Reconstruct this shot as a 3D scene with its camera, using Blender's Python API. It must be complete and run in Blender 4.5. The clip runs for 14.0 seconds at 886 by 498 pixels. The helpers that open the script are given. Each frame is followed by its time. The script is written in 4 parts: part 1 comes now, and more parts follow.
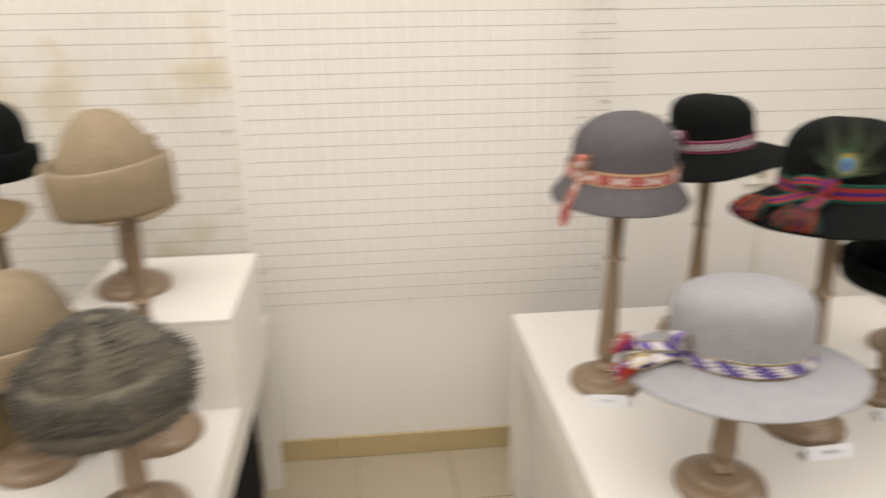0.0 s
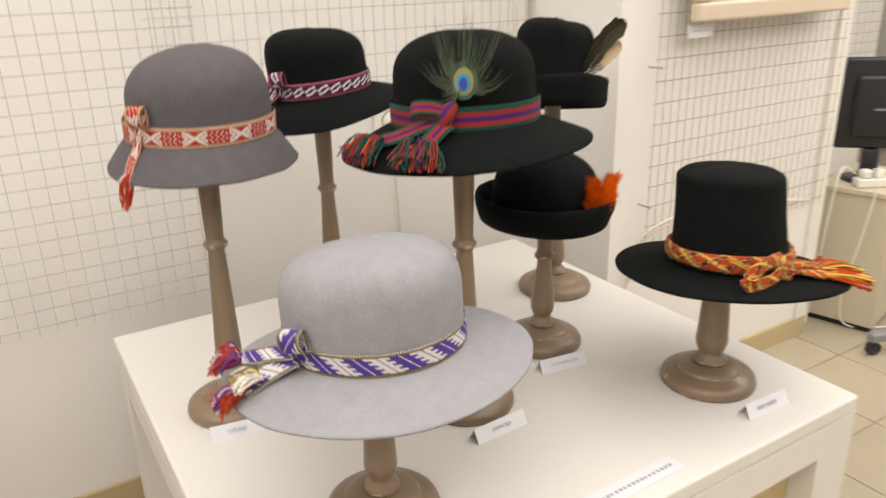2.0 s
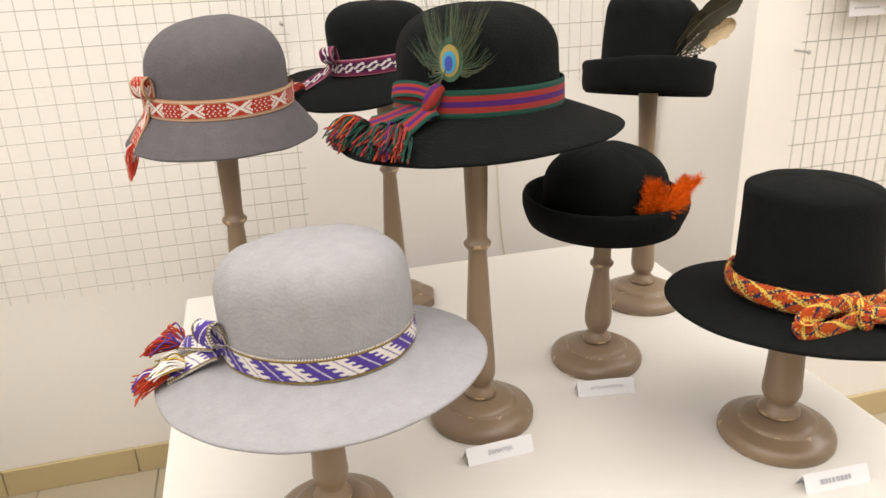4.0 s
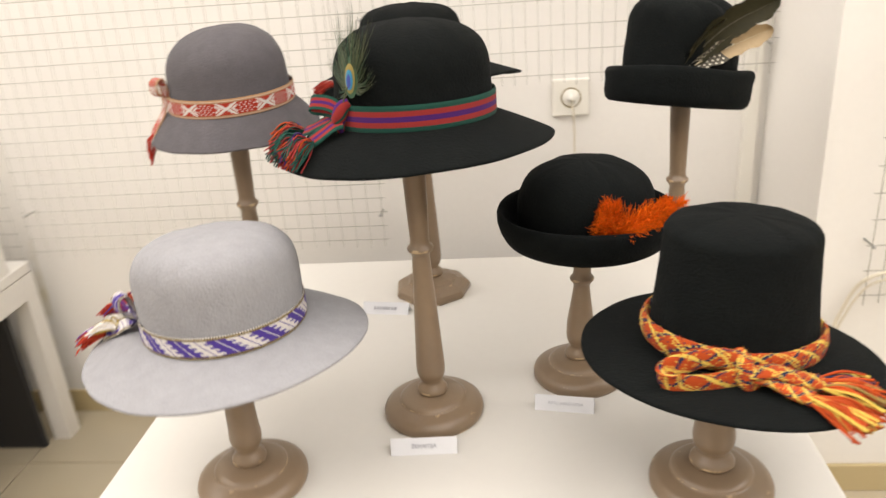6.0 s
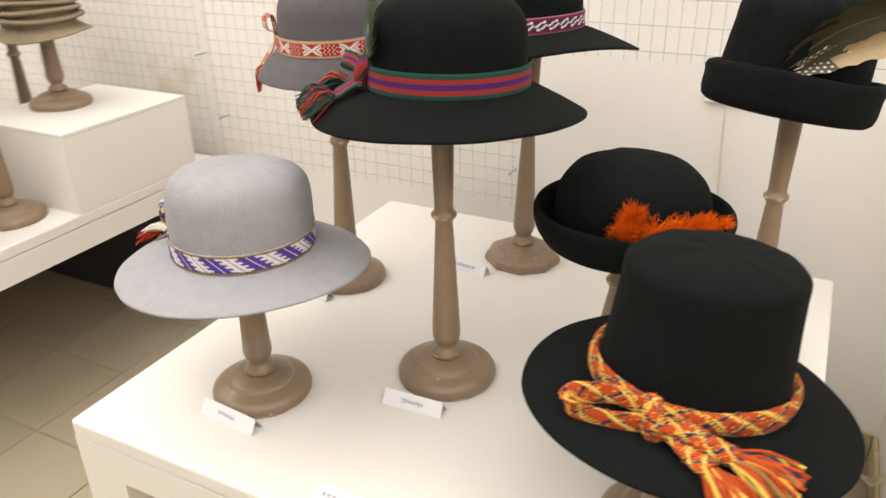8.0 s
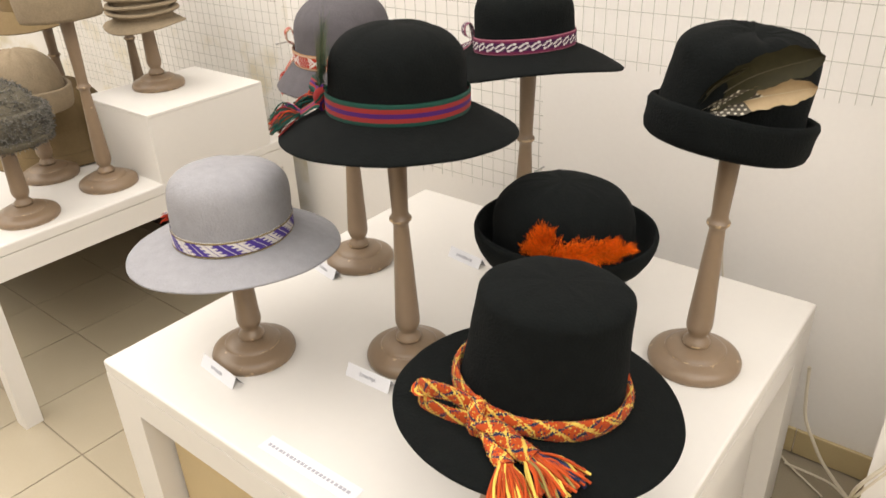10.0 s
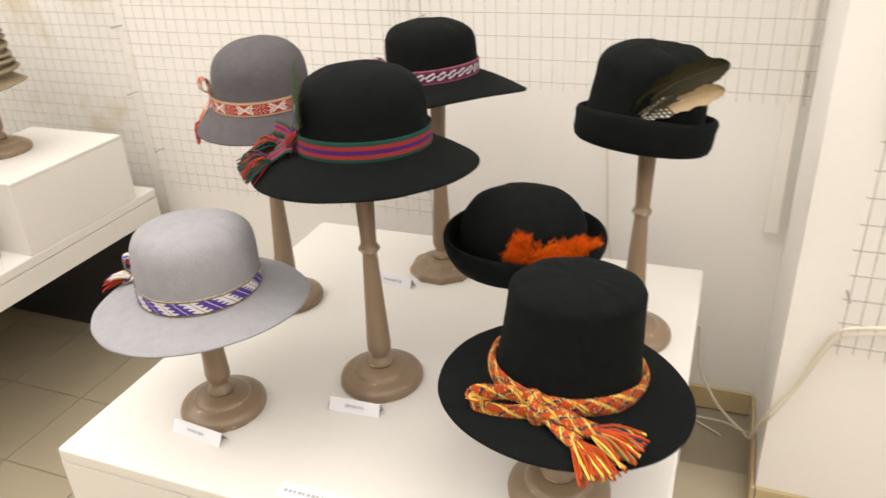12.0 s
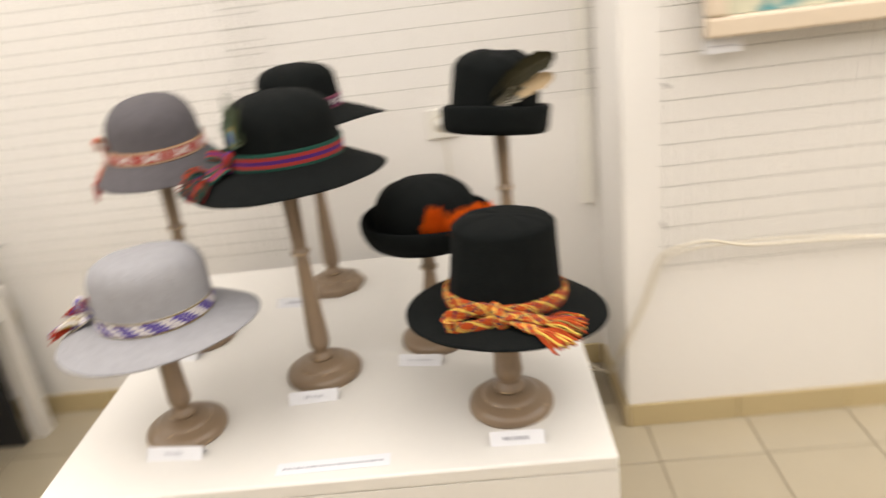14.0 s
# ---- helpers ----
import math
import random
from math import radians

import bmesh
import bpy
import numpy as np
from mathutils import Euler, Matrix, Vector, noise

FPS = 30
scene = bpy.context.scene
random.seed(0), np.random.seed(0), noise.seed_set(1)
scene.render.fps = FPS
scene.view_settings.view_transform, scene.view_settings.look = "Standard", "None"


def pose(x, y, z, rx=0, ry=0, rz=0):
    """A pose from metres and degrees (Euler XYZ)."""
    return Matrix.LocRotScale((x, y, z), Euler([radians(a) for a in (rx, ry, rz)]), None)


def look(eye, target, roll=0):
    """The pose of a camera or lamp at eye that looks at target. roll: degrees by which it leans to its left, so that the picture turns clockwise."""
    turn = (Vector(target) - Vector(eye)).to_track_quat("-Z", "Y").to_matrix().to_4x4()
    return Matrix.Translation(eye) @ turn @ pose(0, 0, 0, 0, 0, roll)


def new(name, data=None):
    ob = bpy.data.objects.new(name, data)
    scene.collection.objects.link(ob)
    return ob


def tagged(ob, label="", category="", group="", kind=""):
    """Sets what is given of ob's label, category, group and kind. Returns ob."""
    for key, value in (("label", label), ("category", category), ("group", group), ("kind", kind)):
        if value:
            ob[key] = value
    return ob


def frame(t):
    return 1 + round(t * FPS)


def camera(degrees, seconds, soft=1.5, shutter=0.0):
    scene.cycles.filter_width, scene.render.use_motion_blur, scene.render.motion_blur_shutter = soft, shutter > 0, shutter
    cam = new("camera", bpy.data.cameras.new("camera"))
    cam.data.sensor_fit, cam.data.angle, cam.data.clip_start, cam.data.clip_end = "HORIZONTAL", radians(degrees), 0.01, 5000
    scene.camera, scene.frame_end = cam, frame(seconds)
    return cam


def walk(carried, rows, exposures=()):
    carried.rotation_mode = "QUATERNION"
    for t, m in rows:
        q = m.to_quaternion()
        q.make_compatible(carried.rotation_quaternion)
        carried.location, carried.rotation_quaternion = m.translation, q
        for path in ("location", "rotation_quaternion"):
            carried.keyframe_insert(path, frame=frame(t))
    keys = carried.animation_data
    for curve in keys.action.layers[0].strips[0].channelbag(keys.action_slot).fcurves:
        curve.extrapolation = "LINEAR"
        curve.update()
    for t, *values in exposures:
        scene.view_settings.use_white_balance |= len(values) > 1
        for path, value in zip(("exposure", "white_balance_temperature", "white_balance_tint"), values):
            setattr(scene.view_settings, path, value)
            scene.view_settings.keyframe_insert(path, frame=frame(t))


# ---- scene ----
cam = camera(61.1, 14.0, shutter=1.0)
PATH = [
    (0, (-0.353, -0.846, 1.335), (-0.172, 1.040, 0.679), -0.82),
    (0.5, (-0.233, -0.785, 1.326), (0.229, 1.061, 0.683), -1.62),
    (1, (-0.197, -0.680, 1.298), (0.623, 1.015, 0.588), -2.12),
    (1.5, (-0.180, -0.600, 1.262), (0.849, 0.976, 0.546), -2.42),
    (2, (-0.133, -0.560, 1.200), (0.847, 1.053, 0.493), -1.59),
    (2.5, (-0.042, -0.546, 1.156), (0.804, 1.141, 0.452), -0.96),
    (5, (0.338, -0.594, 1.199), (0.559, 1.235, 0.445), -4.90),
    (5.5, (0.454, -0.601, 1.207), (0.523, 1.230, 0.434), -5.64),
    (6, (0.597, -0.641, 1.216), (0.406, 1.181, 0.447), -4.34),
    (6.5, (0.700, -0.667, 1.219), (0.344, 1.129, 0.453), -3.35),
    (7, (0.777, -0.627, 1.209), (0.259, 1.115, 0.418), -2.60),
    (7.5, (0.837, -0.579, 1.217), (0.160, 1.084, 0.386), -1.66),
    (10, (1.231, -0.471, 1.347), (0.115, 0.876, 0.401), -2.38),
    (10.5, (1.223, -0.500, 1.370), (0.164, 0.925, 0.469), -3.25),
    (11, (1.156, -0.564, 1.393), (0.281, 0.981, 0.494), -2.76),
    (11.5, (1.072, -0.638, 1.401), (0.309, 0.953, 0.485), -2.25),
    (12, (1.016, -0.678, 1.391), (0.352, 0.959, 0.479), -2.94),
    (12.5, (1.017, -0.734, 1.371), (0.400, 0.936, 0.486), -3.72),
    (13, (1.017, -0.851, 1.356), (0.425, 0.856, 0.527), -3.12),
    (13.5, (0.946, -0.927, 1.345), (0.461, 0.827, 0.544), -3.82),
    (14, (0.820, -1.011, 1.342), (0.713, 0.821, 0.579), -7.22),
]
walk(cam, [(t, look(eye, target, roll)) for t, eye, target, roll in PATH],
     exposures=[(0.0, -0.27), (1.5, -0.30), (2.5, -0.02), (5.0, 0.05), (7.0, 0.10), (7.5, 0.07), (10.0, 0.0), (13.0, -0.03), (14.0, -0.1)])

# ---- light ----
world = bpy.data.worlds.new("room_world")
world.use_nodes = True
world.node_tree.nodes["Background"].inputs[0].default_value = (1.0, 0.95, 0.88, 1)
world.node_tree.nodes["Background"].inputs[1].default_value = 0.05
scene.world = world
scene.view_settings.exposure = 0.0


def ceiling_lamp(x, y, sx, sy, watts, colour=(1.0, 0.955, 0.92)):
    data = bpy.data.lights.new("ceiling_light", "AREA")
    data.shape, data.size, data.size_y, data.energy, data.color = "RECTANGLE", sx, sy, watts, colour
    ob = new("ceiling_light", data)
    ob.location = (x, y, 2.62)
    return ob


ceiling_lamp(-1.3, -0.6, 3.4, 3.3, 110)
ceiling_lamp(2.3, -0.95, 3.4, 3.3, 102)
ceiling_lamp(3.4, 0.2, 1.2, 0.6, 17)


# ---- materials ----
def material(name, colour, rough=0.6, metal=0.0, grain=0.0, grain_scale=200.0, bump=0.0, bump_scale=200.0, blotch=0.0,
             blotch_scale=6.0, sheen=0.0, spec=0.5, island=0.0, objrand=0.0, coat=0.0, second=None, second_at=(0.52, 0.66), second_scale=6.0):
    """A Principled material with colour varied at two scales and a fine relief."""
    m = bpy.data.materials.new(name)
    m.use_nodes = True
    nt = m.node_tree
    b = nt.nodes["Principled BSDF"]
    b.inputs["Roughness"].default_value = rough
    b.inputs["Metallic"].default_value = metal
    b.inputs["Specular IOR Level"].default_value = spec
    b.inputs["Coat Weight"].default_value = coat
    b.inputs["Sheen Weight"].default_value = sheen
    b.inputs["Sheen Roughness"].default_value = 0.5
    coord = nt.nodes.new("ShaderNodeTexCoord")
    rgb = nt.nodes.new("ShaderNodeRGB")
    rgb.outputs[0].default_value = (*colour, 1)
    out = rgb.outputs[0]

    def noise_of(scale, detail=3.0):
        n = nt.nodes.new("ShaderNodeTexNoise")
        n.inputs["Scale"].default_value, n.inputs["Detail"].default_value = scale, detail
        nt.links.new(coord.outputs["Object"], n.inputs["Vector"])
        return n

    def vary(out, fac, amount):
        hsv = nt.nodes.new("ShaderNodeHueSaturation")
        mr = nt.nodes.new("ShaderNodeMapRange")
        mr.inputs["To Min"].default_value, mr.inputs["To Max"].default_value = 1 - amount, 1 + amount
        nt.links.new(fac, mr.inputs["Value"])
        nt.links.new(mr.outputs[0], hsv.inputs["Value"])
        nt.links.new(out, hsv.inputs["Color"])
        return hsv.outputs[0]

    if second:
        n = noise_of(second_scale, 5.0)
        ramp = nt.nodes.new("ShaderNodeMapRange")
        ramp.inputs["From Min"].default_value, ramp.inputs["From Max"].default_value = second_at
        nt.links.new(n.outputs["Fac"], ramp.inputs["Value"])
        mix = nt.nodes.new("ShaderNodeMix")
        mix.data_type = "RGBA"
        mix.inputs["B"].default_value = (*second, 1)
        nt.links.new(ramp.outputs[0], mix.inputs["Factor"])
        nt.links.new(out, mix.inputs["A"])
        out = mix.outputs["Result"]
    if blotch:
        out = vary(out, noise_of(blotch_scale).outputs["Fac"], blotch)
    if grain:
        out = vary(out, noise_of(grain_scale, 4.0).outputs["Fac"], grain)
    if island:
        out = vary(out, nt.nodes.new("ShaderNodeNewGeometry").outputs["Random Per Island"], island)
    if objrand:
        out = vary(out, nt.nodes.new("ShaderNodeObjectInfo").outputs["Random"], objrand)
    nt.links.new(out, b.inputs["Base Color"])
    if bump:
        n, bp = noise_of(bump_scale, 4.0), nt.nodes.new("ShaderNodeBump")
        bp.inputs["Strength"].default_value, bp.inputs["Distance"].default_value = bump, 0.002
        nt.links.new(n.outputs["Fac"], bp.inputs["Height"])
        nt.links.new(bp.outputs[0], b.inputs["Normal"])
    return m


WALL = material("wall_paint", (0.815, 0.785, 0.742), 0.75, grain=0.02, grain_scale=90, bump=0.15, bump_scale=60, blotch=0.03, blotch_scale=1.5)
WALL_STAINED = material("stained_plaster", (0.78, 0.75, 0.70), 0.8, grain=0.03, bump=0.3, bump_scale=30, blotch=0.1, blotch_scale=4, second=(0.66, 0.60, 0.46))
CEIL = material("ceiling_paint", (0.80, 0.79, 0.76), 0.8, grain=0.02, bump=0.1)
TABLE = material("white_plinth_paint", (0.715, 0.686, 0.638), 0.6, grain=0.015, grain_scale=60, bump=0.06, bump_scale=120, blotch=0.03, blotch_scale=3)
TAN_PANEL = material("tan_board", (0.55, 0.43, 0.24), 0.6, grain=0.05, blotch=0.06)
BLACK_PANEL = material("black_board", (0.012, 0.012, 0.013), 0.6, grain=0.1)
TILE = material("floor_tile_glaze", (0.42, 0.362, 0.262), 0.24, grain=0.03, grain_scale=150, blotch=0.06, blotch_scale=5, bump=0.02, objrand=0.03)
GROUT = material("grout", (0.28, 0.235, 0.165), 0.9, grain=0.1)
SKIRT = material("skirting_tile", (0.50, 0.40, 0.22), 0.3, grain=0.03, blotch=0.05, objrand=0.04)
STAND = material("taupe_stand_paint", (0.225, 0.158, 0.100), 0.32, grain=0.05, grain_scale=120, bump=0.1, bump_scale=90, blotch=0.06, blotch_scale=25, second=(0.46, 0.33, 0.20), second_at=(0.70, 0.74), second_scale=38)
STAND_RUB = material("rubbed_stand_paint", (0.225, 0.158, 0.100), 0.4, grain=0.08, second=(0.52, 0.38, 0.22), second_at=(0.50, 0.58), second_scale=70)
WIRE = material("galvanised_wire", (0.42, 0.40, 0.35), 0.5, metal=0.3, grain=0.1)
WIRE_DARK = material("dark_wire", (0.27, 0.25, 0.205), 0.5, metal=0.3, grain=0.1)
CLIP = material("clip_steel", (0.45, 0.44, 0.42), 0.35, metal=0.9)
PLASTIC = material("white_plastic", (0.80, 0.77, 0.70), 0.35, grain=0.01)
CABLE = material("cream_cable", (0.66, 0.60, 0.48), 0.45)
PAPER = material("white_card", (0.73, 0.73, 0.755), 0.7, grain=0.015)
INK = material("grey_ink", (0.40, 0.40, 0.44), 0.7)
FELT_GREY = material("light_grey_felt", (0.285, 0.28, 0.292), 0.95, grain=0.12, grain_scale=420, bump=0.6, bump_scale=260, blotch=0.13, blotch_scale=55, sheen=0.05, spec=0.1)
FELT_DARK = material("dark_grey_felt", (0.100, 0.092, 0.098), 0.95, grain=0.16, grain_scale=420, bump=0.6, bump_scale=300, blotch=0.16, blotch_scale=60, sheen=0.035, spec=0.1)
FELT_BLACK = material("black_felt", (0.0054, 0.0064, 0.0062), 0.95, grain=0.40, grain_scale=420, bump=0.7, bump_scale=300, blotch=0.30, blotch_scale=50, sheen=0.009, spec=0.08)
FELT_BEIGE = material("beige_felt", (0.255, 0.20, 0.132), 0.95, grain=0.22, grain_scale=300, bump=0.8, bump_scale=200, blotch=0.18, blotch_scale=45, sheen=0.04, spec=0.1)
FELT_BROWN = material("brown_felt", (0.17, 0.12, 0.06), 0.95, grain=0.16, grain_scale=140, bump=0.5, bump_scale=180, blotch=0.12, blotch_scale=12, sheen=0.03, spec=0.1)
FELT_FUR = material("grey_green_fur_felt", (0.13, 0.115, 0.085), 0.97, grain=0.3, grain_scale=90, bump=0.9, bump_scale=110, blotch=0.25, blotch_scale=10, sheen=0.05, spec=0.05)
DESK = material("beige_laminate", (0.55, 0.49, 0.36), 0.45, grain=0.02, blotch=0.03)
MON = material("black_plastic", (0.012, 0.012, 0.014), 0.4, grain=0.05)
GREYMET = material("grey_metal", (0.30, 0.31, 0.34), 0.4, metal=0.5)
FRAME_WOOD = material("cream_frame", (0.66, 0.55, 0.42), 0.45, grain=0.04, grain_scale=40, blotch=0.04)


def yarn(name, colour, island=0.18):
    return material(name, colour, 0.9, grain=0.15, grain_scale=900, bump=0.3, bump_scale=900, sheen=0.05, spec=0.12, island=island)


Y_WHITE, Y_RED, Y_TAN = yarn("white_yarn", (0.66, 0.62, 0.58)), yarn("red_yarn", (0.37, 0.035, 0.018)), yarn("tan_yarn", (0.36, 0.21, 0.11))
Y_PURPLE, Y_OLIVE, Y_BLACK = yarn("purple_yarn", (0.075, 0.045, 0.26)), yarn("olive_yarn", (0.24, 0.17, 0.05)), yarn("black_yarn", (0.02, 0.02, 0.025))
Y_BURG, Y_GREEN, Y_CRIM = yarn("burgundy_yarn", (0.15, 0.018, 0.06)), yarn("green_yarn", (0.014, 0.058, 0.043)), yarn("crimson_yarn", (0.26, 0.028, 0.026))
Y_ORANGE, Y_YELLOW, Y_NAVY = yarn("orange_yarn", (0.42, 0.062, 0.012)), yarn("yellow_yarn", (0.66, 0.47, 0.09)), yarn("navy_yarn", (0.02, 0.025, 0.06))
Y_VIOLET = yarn("violet_yarn", (0.065, 0.016, 0.12))
F_ORANGE = material("orange_down", (0.82, 0.135, 0.004), 0.9, island=0.35, spec=0.1)


# ---- mesh helpers ----
def part(name, bm, mats, parent=None, label="", smooth=True):
    """Links a bmesh as one mesh object, under a thing or a part of it."""
    me = bpy.data.meshes.new(name)
    bm.to_mesh(me)
    bm.free()
    for m in mats if isinstance(mats, (list, tuple)) else [mats]:
        me.materials.append(m)
    if smooth:
        me.polygons.foreach_set("use_smooth", [True] * len(me.polygons))
    ob = new(name, me)
    ob.parent = parent
    if label:
        ob["label"] = label
    return ob


def thing(name, x, y, z, label, category, group="", kind="", rz=0):
    ob = new(name)
    ob.empty_display_size = 0.05
    ob.matrix_basis = pose(x, y, z, 0, 0, rz)
    return tagged(ob, label, category, group, kind)


def box_bm(x0, x1, y0, y1, z0, z1, bevel=0.0, bm=None, seg=2):
    own = bm is None
    bm = bm or bmesh.new()
    r = bmesh.ops.create_cube(bm, size=1.0, matrix=Matrix.Translation(((x0 + x1) / 2, (y0 + y1) / 2, (z0 + z1) / 2)) @ Matrix.Diagonal((x1 - x0, y1 - y0, z1 - z0, 1)))
    if bevel and own:
        bmesh.ops.bevel(bm, geom=bm.edges[:], offset=bevel, segments=seg, affect="EDGES", profile=0.5)
    return bm


def flat_box(name, x0, x1, y0, y1, z0, z1, mat, parent=None, bevel=0.0, label=""):
    return part(name, box_bm(x0, x1, y0, y1, z0, z1, bevel), mat, parent, label, smooth=False)


def grid_mesh(bm, rows, closed=True, mats=None):
    """Joins rows of points (lists of Vectors, all alike long) into quads; mats(i, j) gives each quad's material."""
    vs = [[bm.verts.new(p) for p in row] for row in rows]
    n = len(rows[0])
    for i in range(len(rows) - 1):
        for j in range(n if closed else n - 1):
            k = (j + 1) % n
            f = bm.faces.new((vs[i][j], vs[i + 1][j], vs[i + 1][k], vs[i][k]))
            if mats:
                f.material_index = mats(i, j)
    return vs


def lathe(profile, n=40, bm=None):
    """Turns (r, z) pairs about the z axis; the ends close where r is 0."""
    bm = bm or bmesh.new()
    rows = [[Vector((max(r, 1e-5) * math.cos(2 * math.pi * j / n), max(r, 1e-5) * math.sin(2 * math.pi * j / n), z)) for j in range(n)] for r, z in profile]
    grid_mesh(bm, rows)
    bmesh.ops.remove_doubles(bm, verts=bm.verts[:], dist=2e-5)
    bmesh.ops.recalc_face_normals(bm, faces=bm.faces[:])
    return bm


def smooth_path(points, steps=8):
    """A Catmull-Rom line through the points."""
    p = [Vector(q) for q in points]
    p = [2 * p[0] - p[1]] + p + [2 * p[-1] - p[-2]]
    out = []
    for a, b, c, d in zip(p, p[1:], p[2:], p[3:]):
        for s in range(steps):
            t = s / steps
            out.append(0.5 * ((2 * b) + (c - a) * t + (2 * a - 5 * b + 4 * c - d) * t * t + (3 * b - a - 3 * c + d) * t ** 3))
    return out + [p[-2]]


def tube(bm, path, radius, n=8, mat=0):
    """A round tube along a line; radius may be a function of 0..1."""
    rows, up = [], Vector((0, 0, 1))
    for i, p in enumerate(path):
        d = (path[min(i + 1, len(path) - 1)] - path[max(i - 1, 0)]).normalized()
        side = d.cross(up)
        side = side.normalized() if side.length > 1e-3 else Vector((1, 0, 0))
        top = side.cross(d)
        r = radius(i / (len(path) - 1)) if callable(radius) else radius
        rows.append([p + r * (math.cos(2 * math.pi * j / n) * side + math.sin(2 * math.pi * j / n) * top) for j in range(n)])
    vs = grid_mesh(bm, rows, mats=lambda i, j: mat)
    for ring in (vs[0][::-1], vs[-1]):
        bm.faces.new(ring).material_index = mat
    return vs



# ---- the room ----
TOP = 0.52
floor = flat_box("floor", -3.2, 5.0, -4.0, 4.2, -0.1, -0.004, GROUT)
tagged(floor, "beige glazed ceramic floor tiles with thin joints", "floor", kind="structure")


def wall(name, x0, x1, y0, y1, z0, z1, mat, label):
    return tagged(flat_box(name, x0, x1, y0, y1, z0, z1, mat), label, "wall", kind="structure")


WY, RX, RY = 1.125, 1.18, 0.772
wall("wall_north", -0.69, RX, WY, WY + 0.2, 0, 2.7, WALL, "cream painted plaster wall behind the wire panels")
wall("wall_step", RX, 2.10, RY, WY + 0.2, 0, 2.7, WALL, "cream painted wall block standing forward of the back wall")
wall("wall_north_stained", -3.2, -0.69, WY, WY + 0.2, 0, 2.7, WALL_STAINED, "cream plaster wall with yellow damp stains")
wall("wall_office", 2.101, 4.3, 1.9, 2.1, 0, 2.7, WALL, "cream wall of the office corner")
wall("wall_far", 2.1, 5.0, 4.0, 4.2, 0, 2.7, WALL, "cream far wall of the office corner")
wall("wall_west", -3.4, -3.2, -4.0, WY + 0.2, 0, 2.7, WALL, "plain cream wall")
wall("wall_east", 5.0, 5.2, -4.0, 4.2, 0, 2.7, WALL, "plain cream wall")
wall("wall_south", -3.4, 5.2, -4.2, -4.0, 0, 2.7, WALL, "plain cream wall behind the visitors' way")
wall("wall_return", 1.90, 2.10, WY + 0.2, 4.2, 0, 2.7, WALL, "plain cream wall closing the office corner")
tagged(flat_box("ceiling", -3.4, 5.2, -4.2, 4.2, 2.7, 2.8, CEIL), "plain white ceiling", "ceiling", kind="structure")


def skirting(name, x0, x1, y0, y1, along):
    base = tagged(new(name), "ochre ceramic skirting tiles along the wall foot", "skirting", kind="structure")
    a0, a1 = (x0, x1) if along == "x" else (y0, y1)
    a = a0
    while a < a1 - 0.01:
        b = min(a + 0.30, a1)
        if along == "x":
            flat_box("skirting_tile", a + 0.001, b - 0.001, y0, y1, 0, 0.07, SKIRT, base, 0.002)
        else:
            flat_box("skirting_tile", x0, x1, a + 0.001, b - 0.001, 0, 0.07, SKIRT, base, 0.002)
        a = b
    return base


skirting("baseboard", -3.2, RX - 0.012, WY - 0.011, WY - 0.001, "x")
skirting("baseboard", RX - 0.011, RX - 0.001, RY - 0.011, WY - 0.013, "y")
skirting("baseboard", RX + 0.001, 2.10, RY - 0.011, RY - 0.001, "x")


# ---- display tables ----
def display_table(x0, x1, y0, y1, label, inner, g):
    t = thing("display_table", (x0 + x1) / 2, (y0 + y1) / 2, 0, label, "table", "white display tables")
    w, d = (x1 - x0) / 2, (y1 - y0) / 2
    part("tabletop", box_bm(-w, w, -d, d, TOP - 0.03, TOP, 0.0055, seg=4), TABLE, t, smooth=False)
    for sx in (-1, 1):
        for sy in (-1, 1):
            a, b = sorted((sx * (w - 0.0004), sx * (w - g)))
            c, e = sorted((sy * (d - 0.0004), sy * (d - g)))
            part("leg", box_bm(a, b, c, e, 0.0, TOP - 0.0301, 0.0), TABLE, t, smooth=False)
    for sy in (-1, 1):
        a, b = sorted((sy * (d - 0.0004), sy * (d - 0.03)))
        flat_box("apron", -w + g + 0.0002, w - g - 0.0002, a, b, TOP - 0.092, TOP - 0.0301, TABLE, t, 0.0)
    for sx in (-1, 1):
        a, b = sorted((sx * (w - 0.0004), sx * (w - 0.03)))
        flat_box("apron", a, b, -d + g + 0.0002, d - g - 0.0002, TOP - 0.092, TOP - 0.0301, TABLE, t, 0.0)
    for side in inner:
        m, lab = inner[side]
        if side == "y1":
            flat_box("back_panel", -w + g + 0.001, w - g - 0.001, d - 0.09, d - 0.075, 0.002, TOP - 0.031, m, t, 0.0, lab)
        if side == "y0":
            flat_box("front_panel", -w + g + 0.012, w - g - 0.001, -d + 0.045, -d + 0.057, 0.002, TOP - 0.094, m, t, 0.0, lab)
        if side == "x1":
            flat_box("side_panel", w - 0.057, w - 0.045, -d + g + 0.001, d - g - 0.001, 0.002, TOP - 0.094, m, t, 0.0, lab)
        if side == "x0":
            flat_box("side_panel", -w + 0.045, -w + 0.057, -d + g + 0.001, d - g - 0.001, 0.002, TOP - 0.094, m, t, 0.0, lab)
    return t


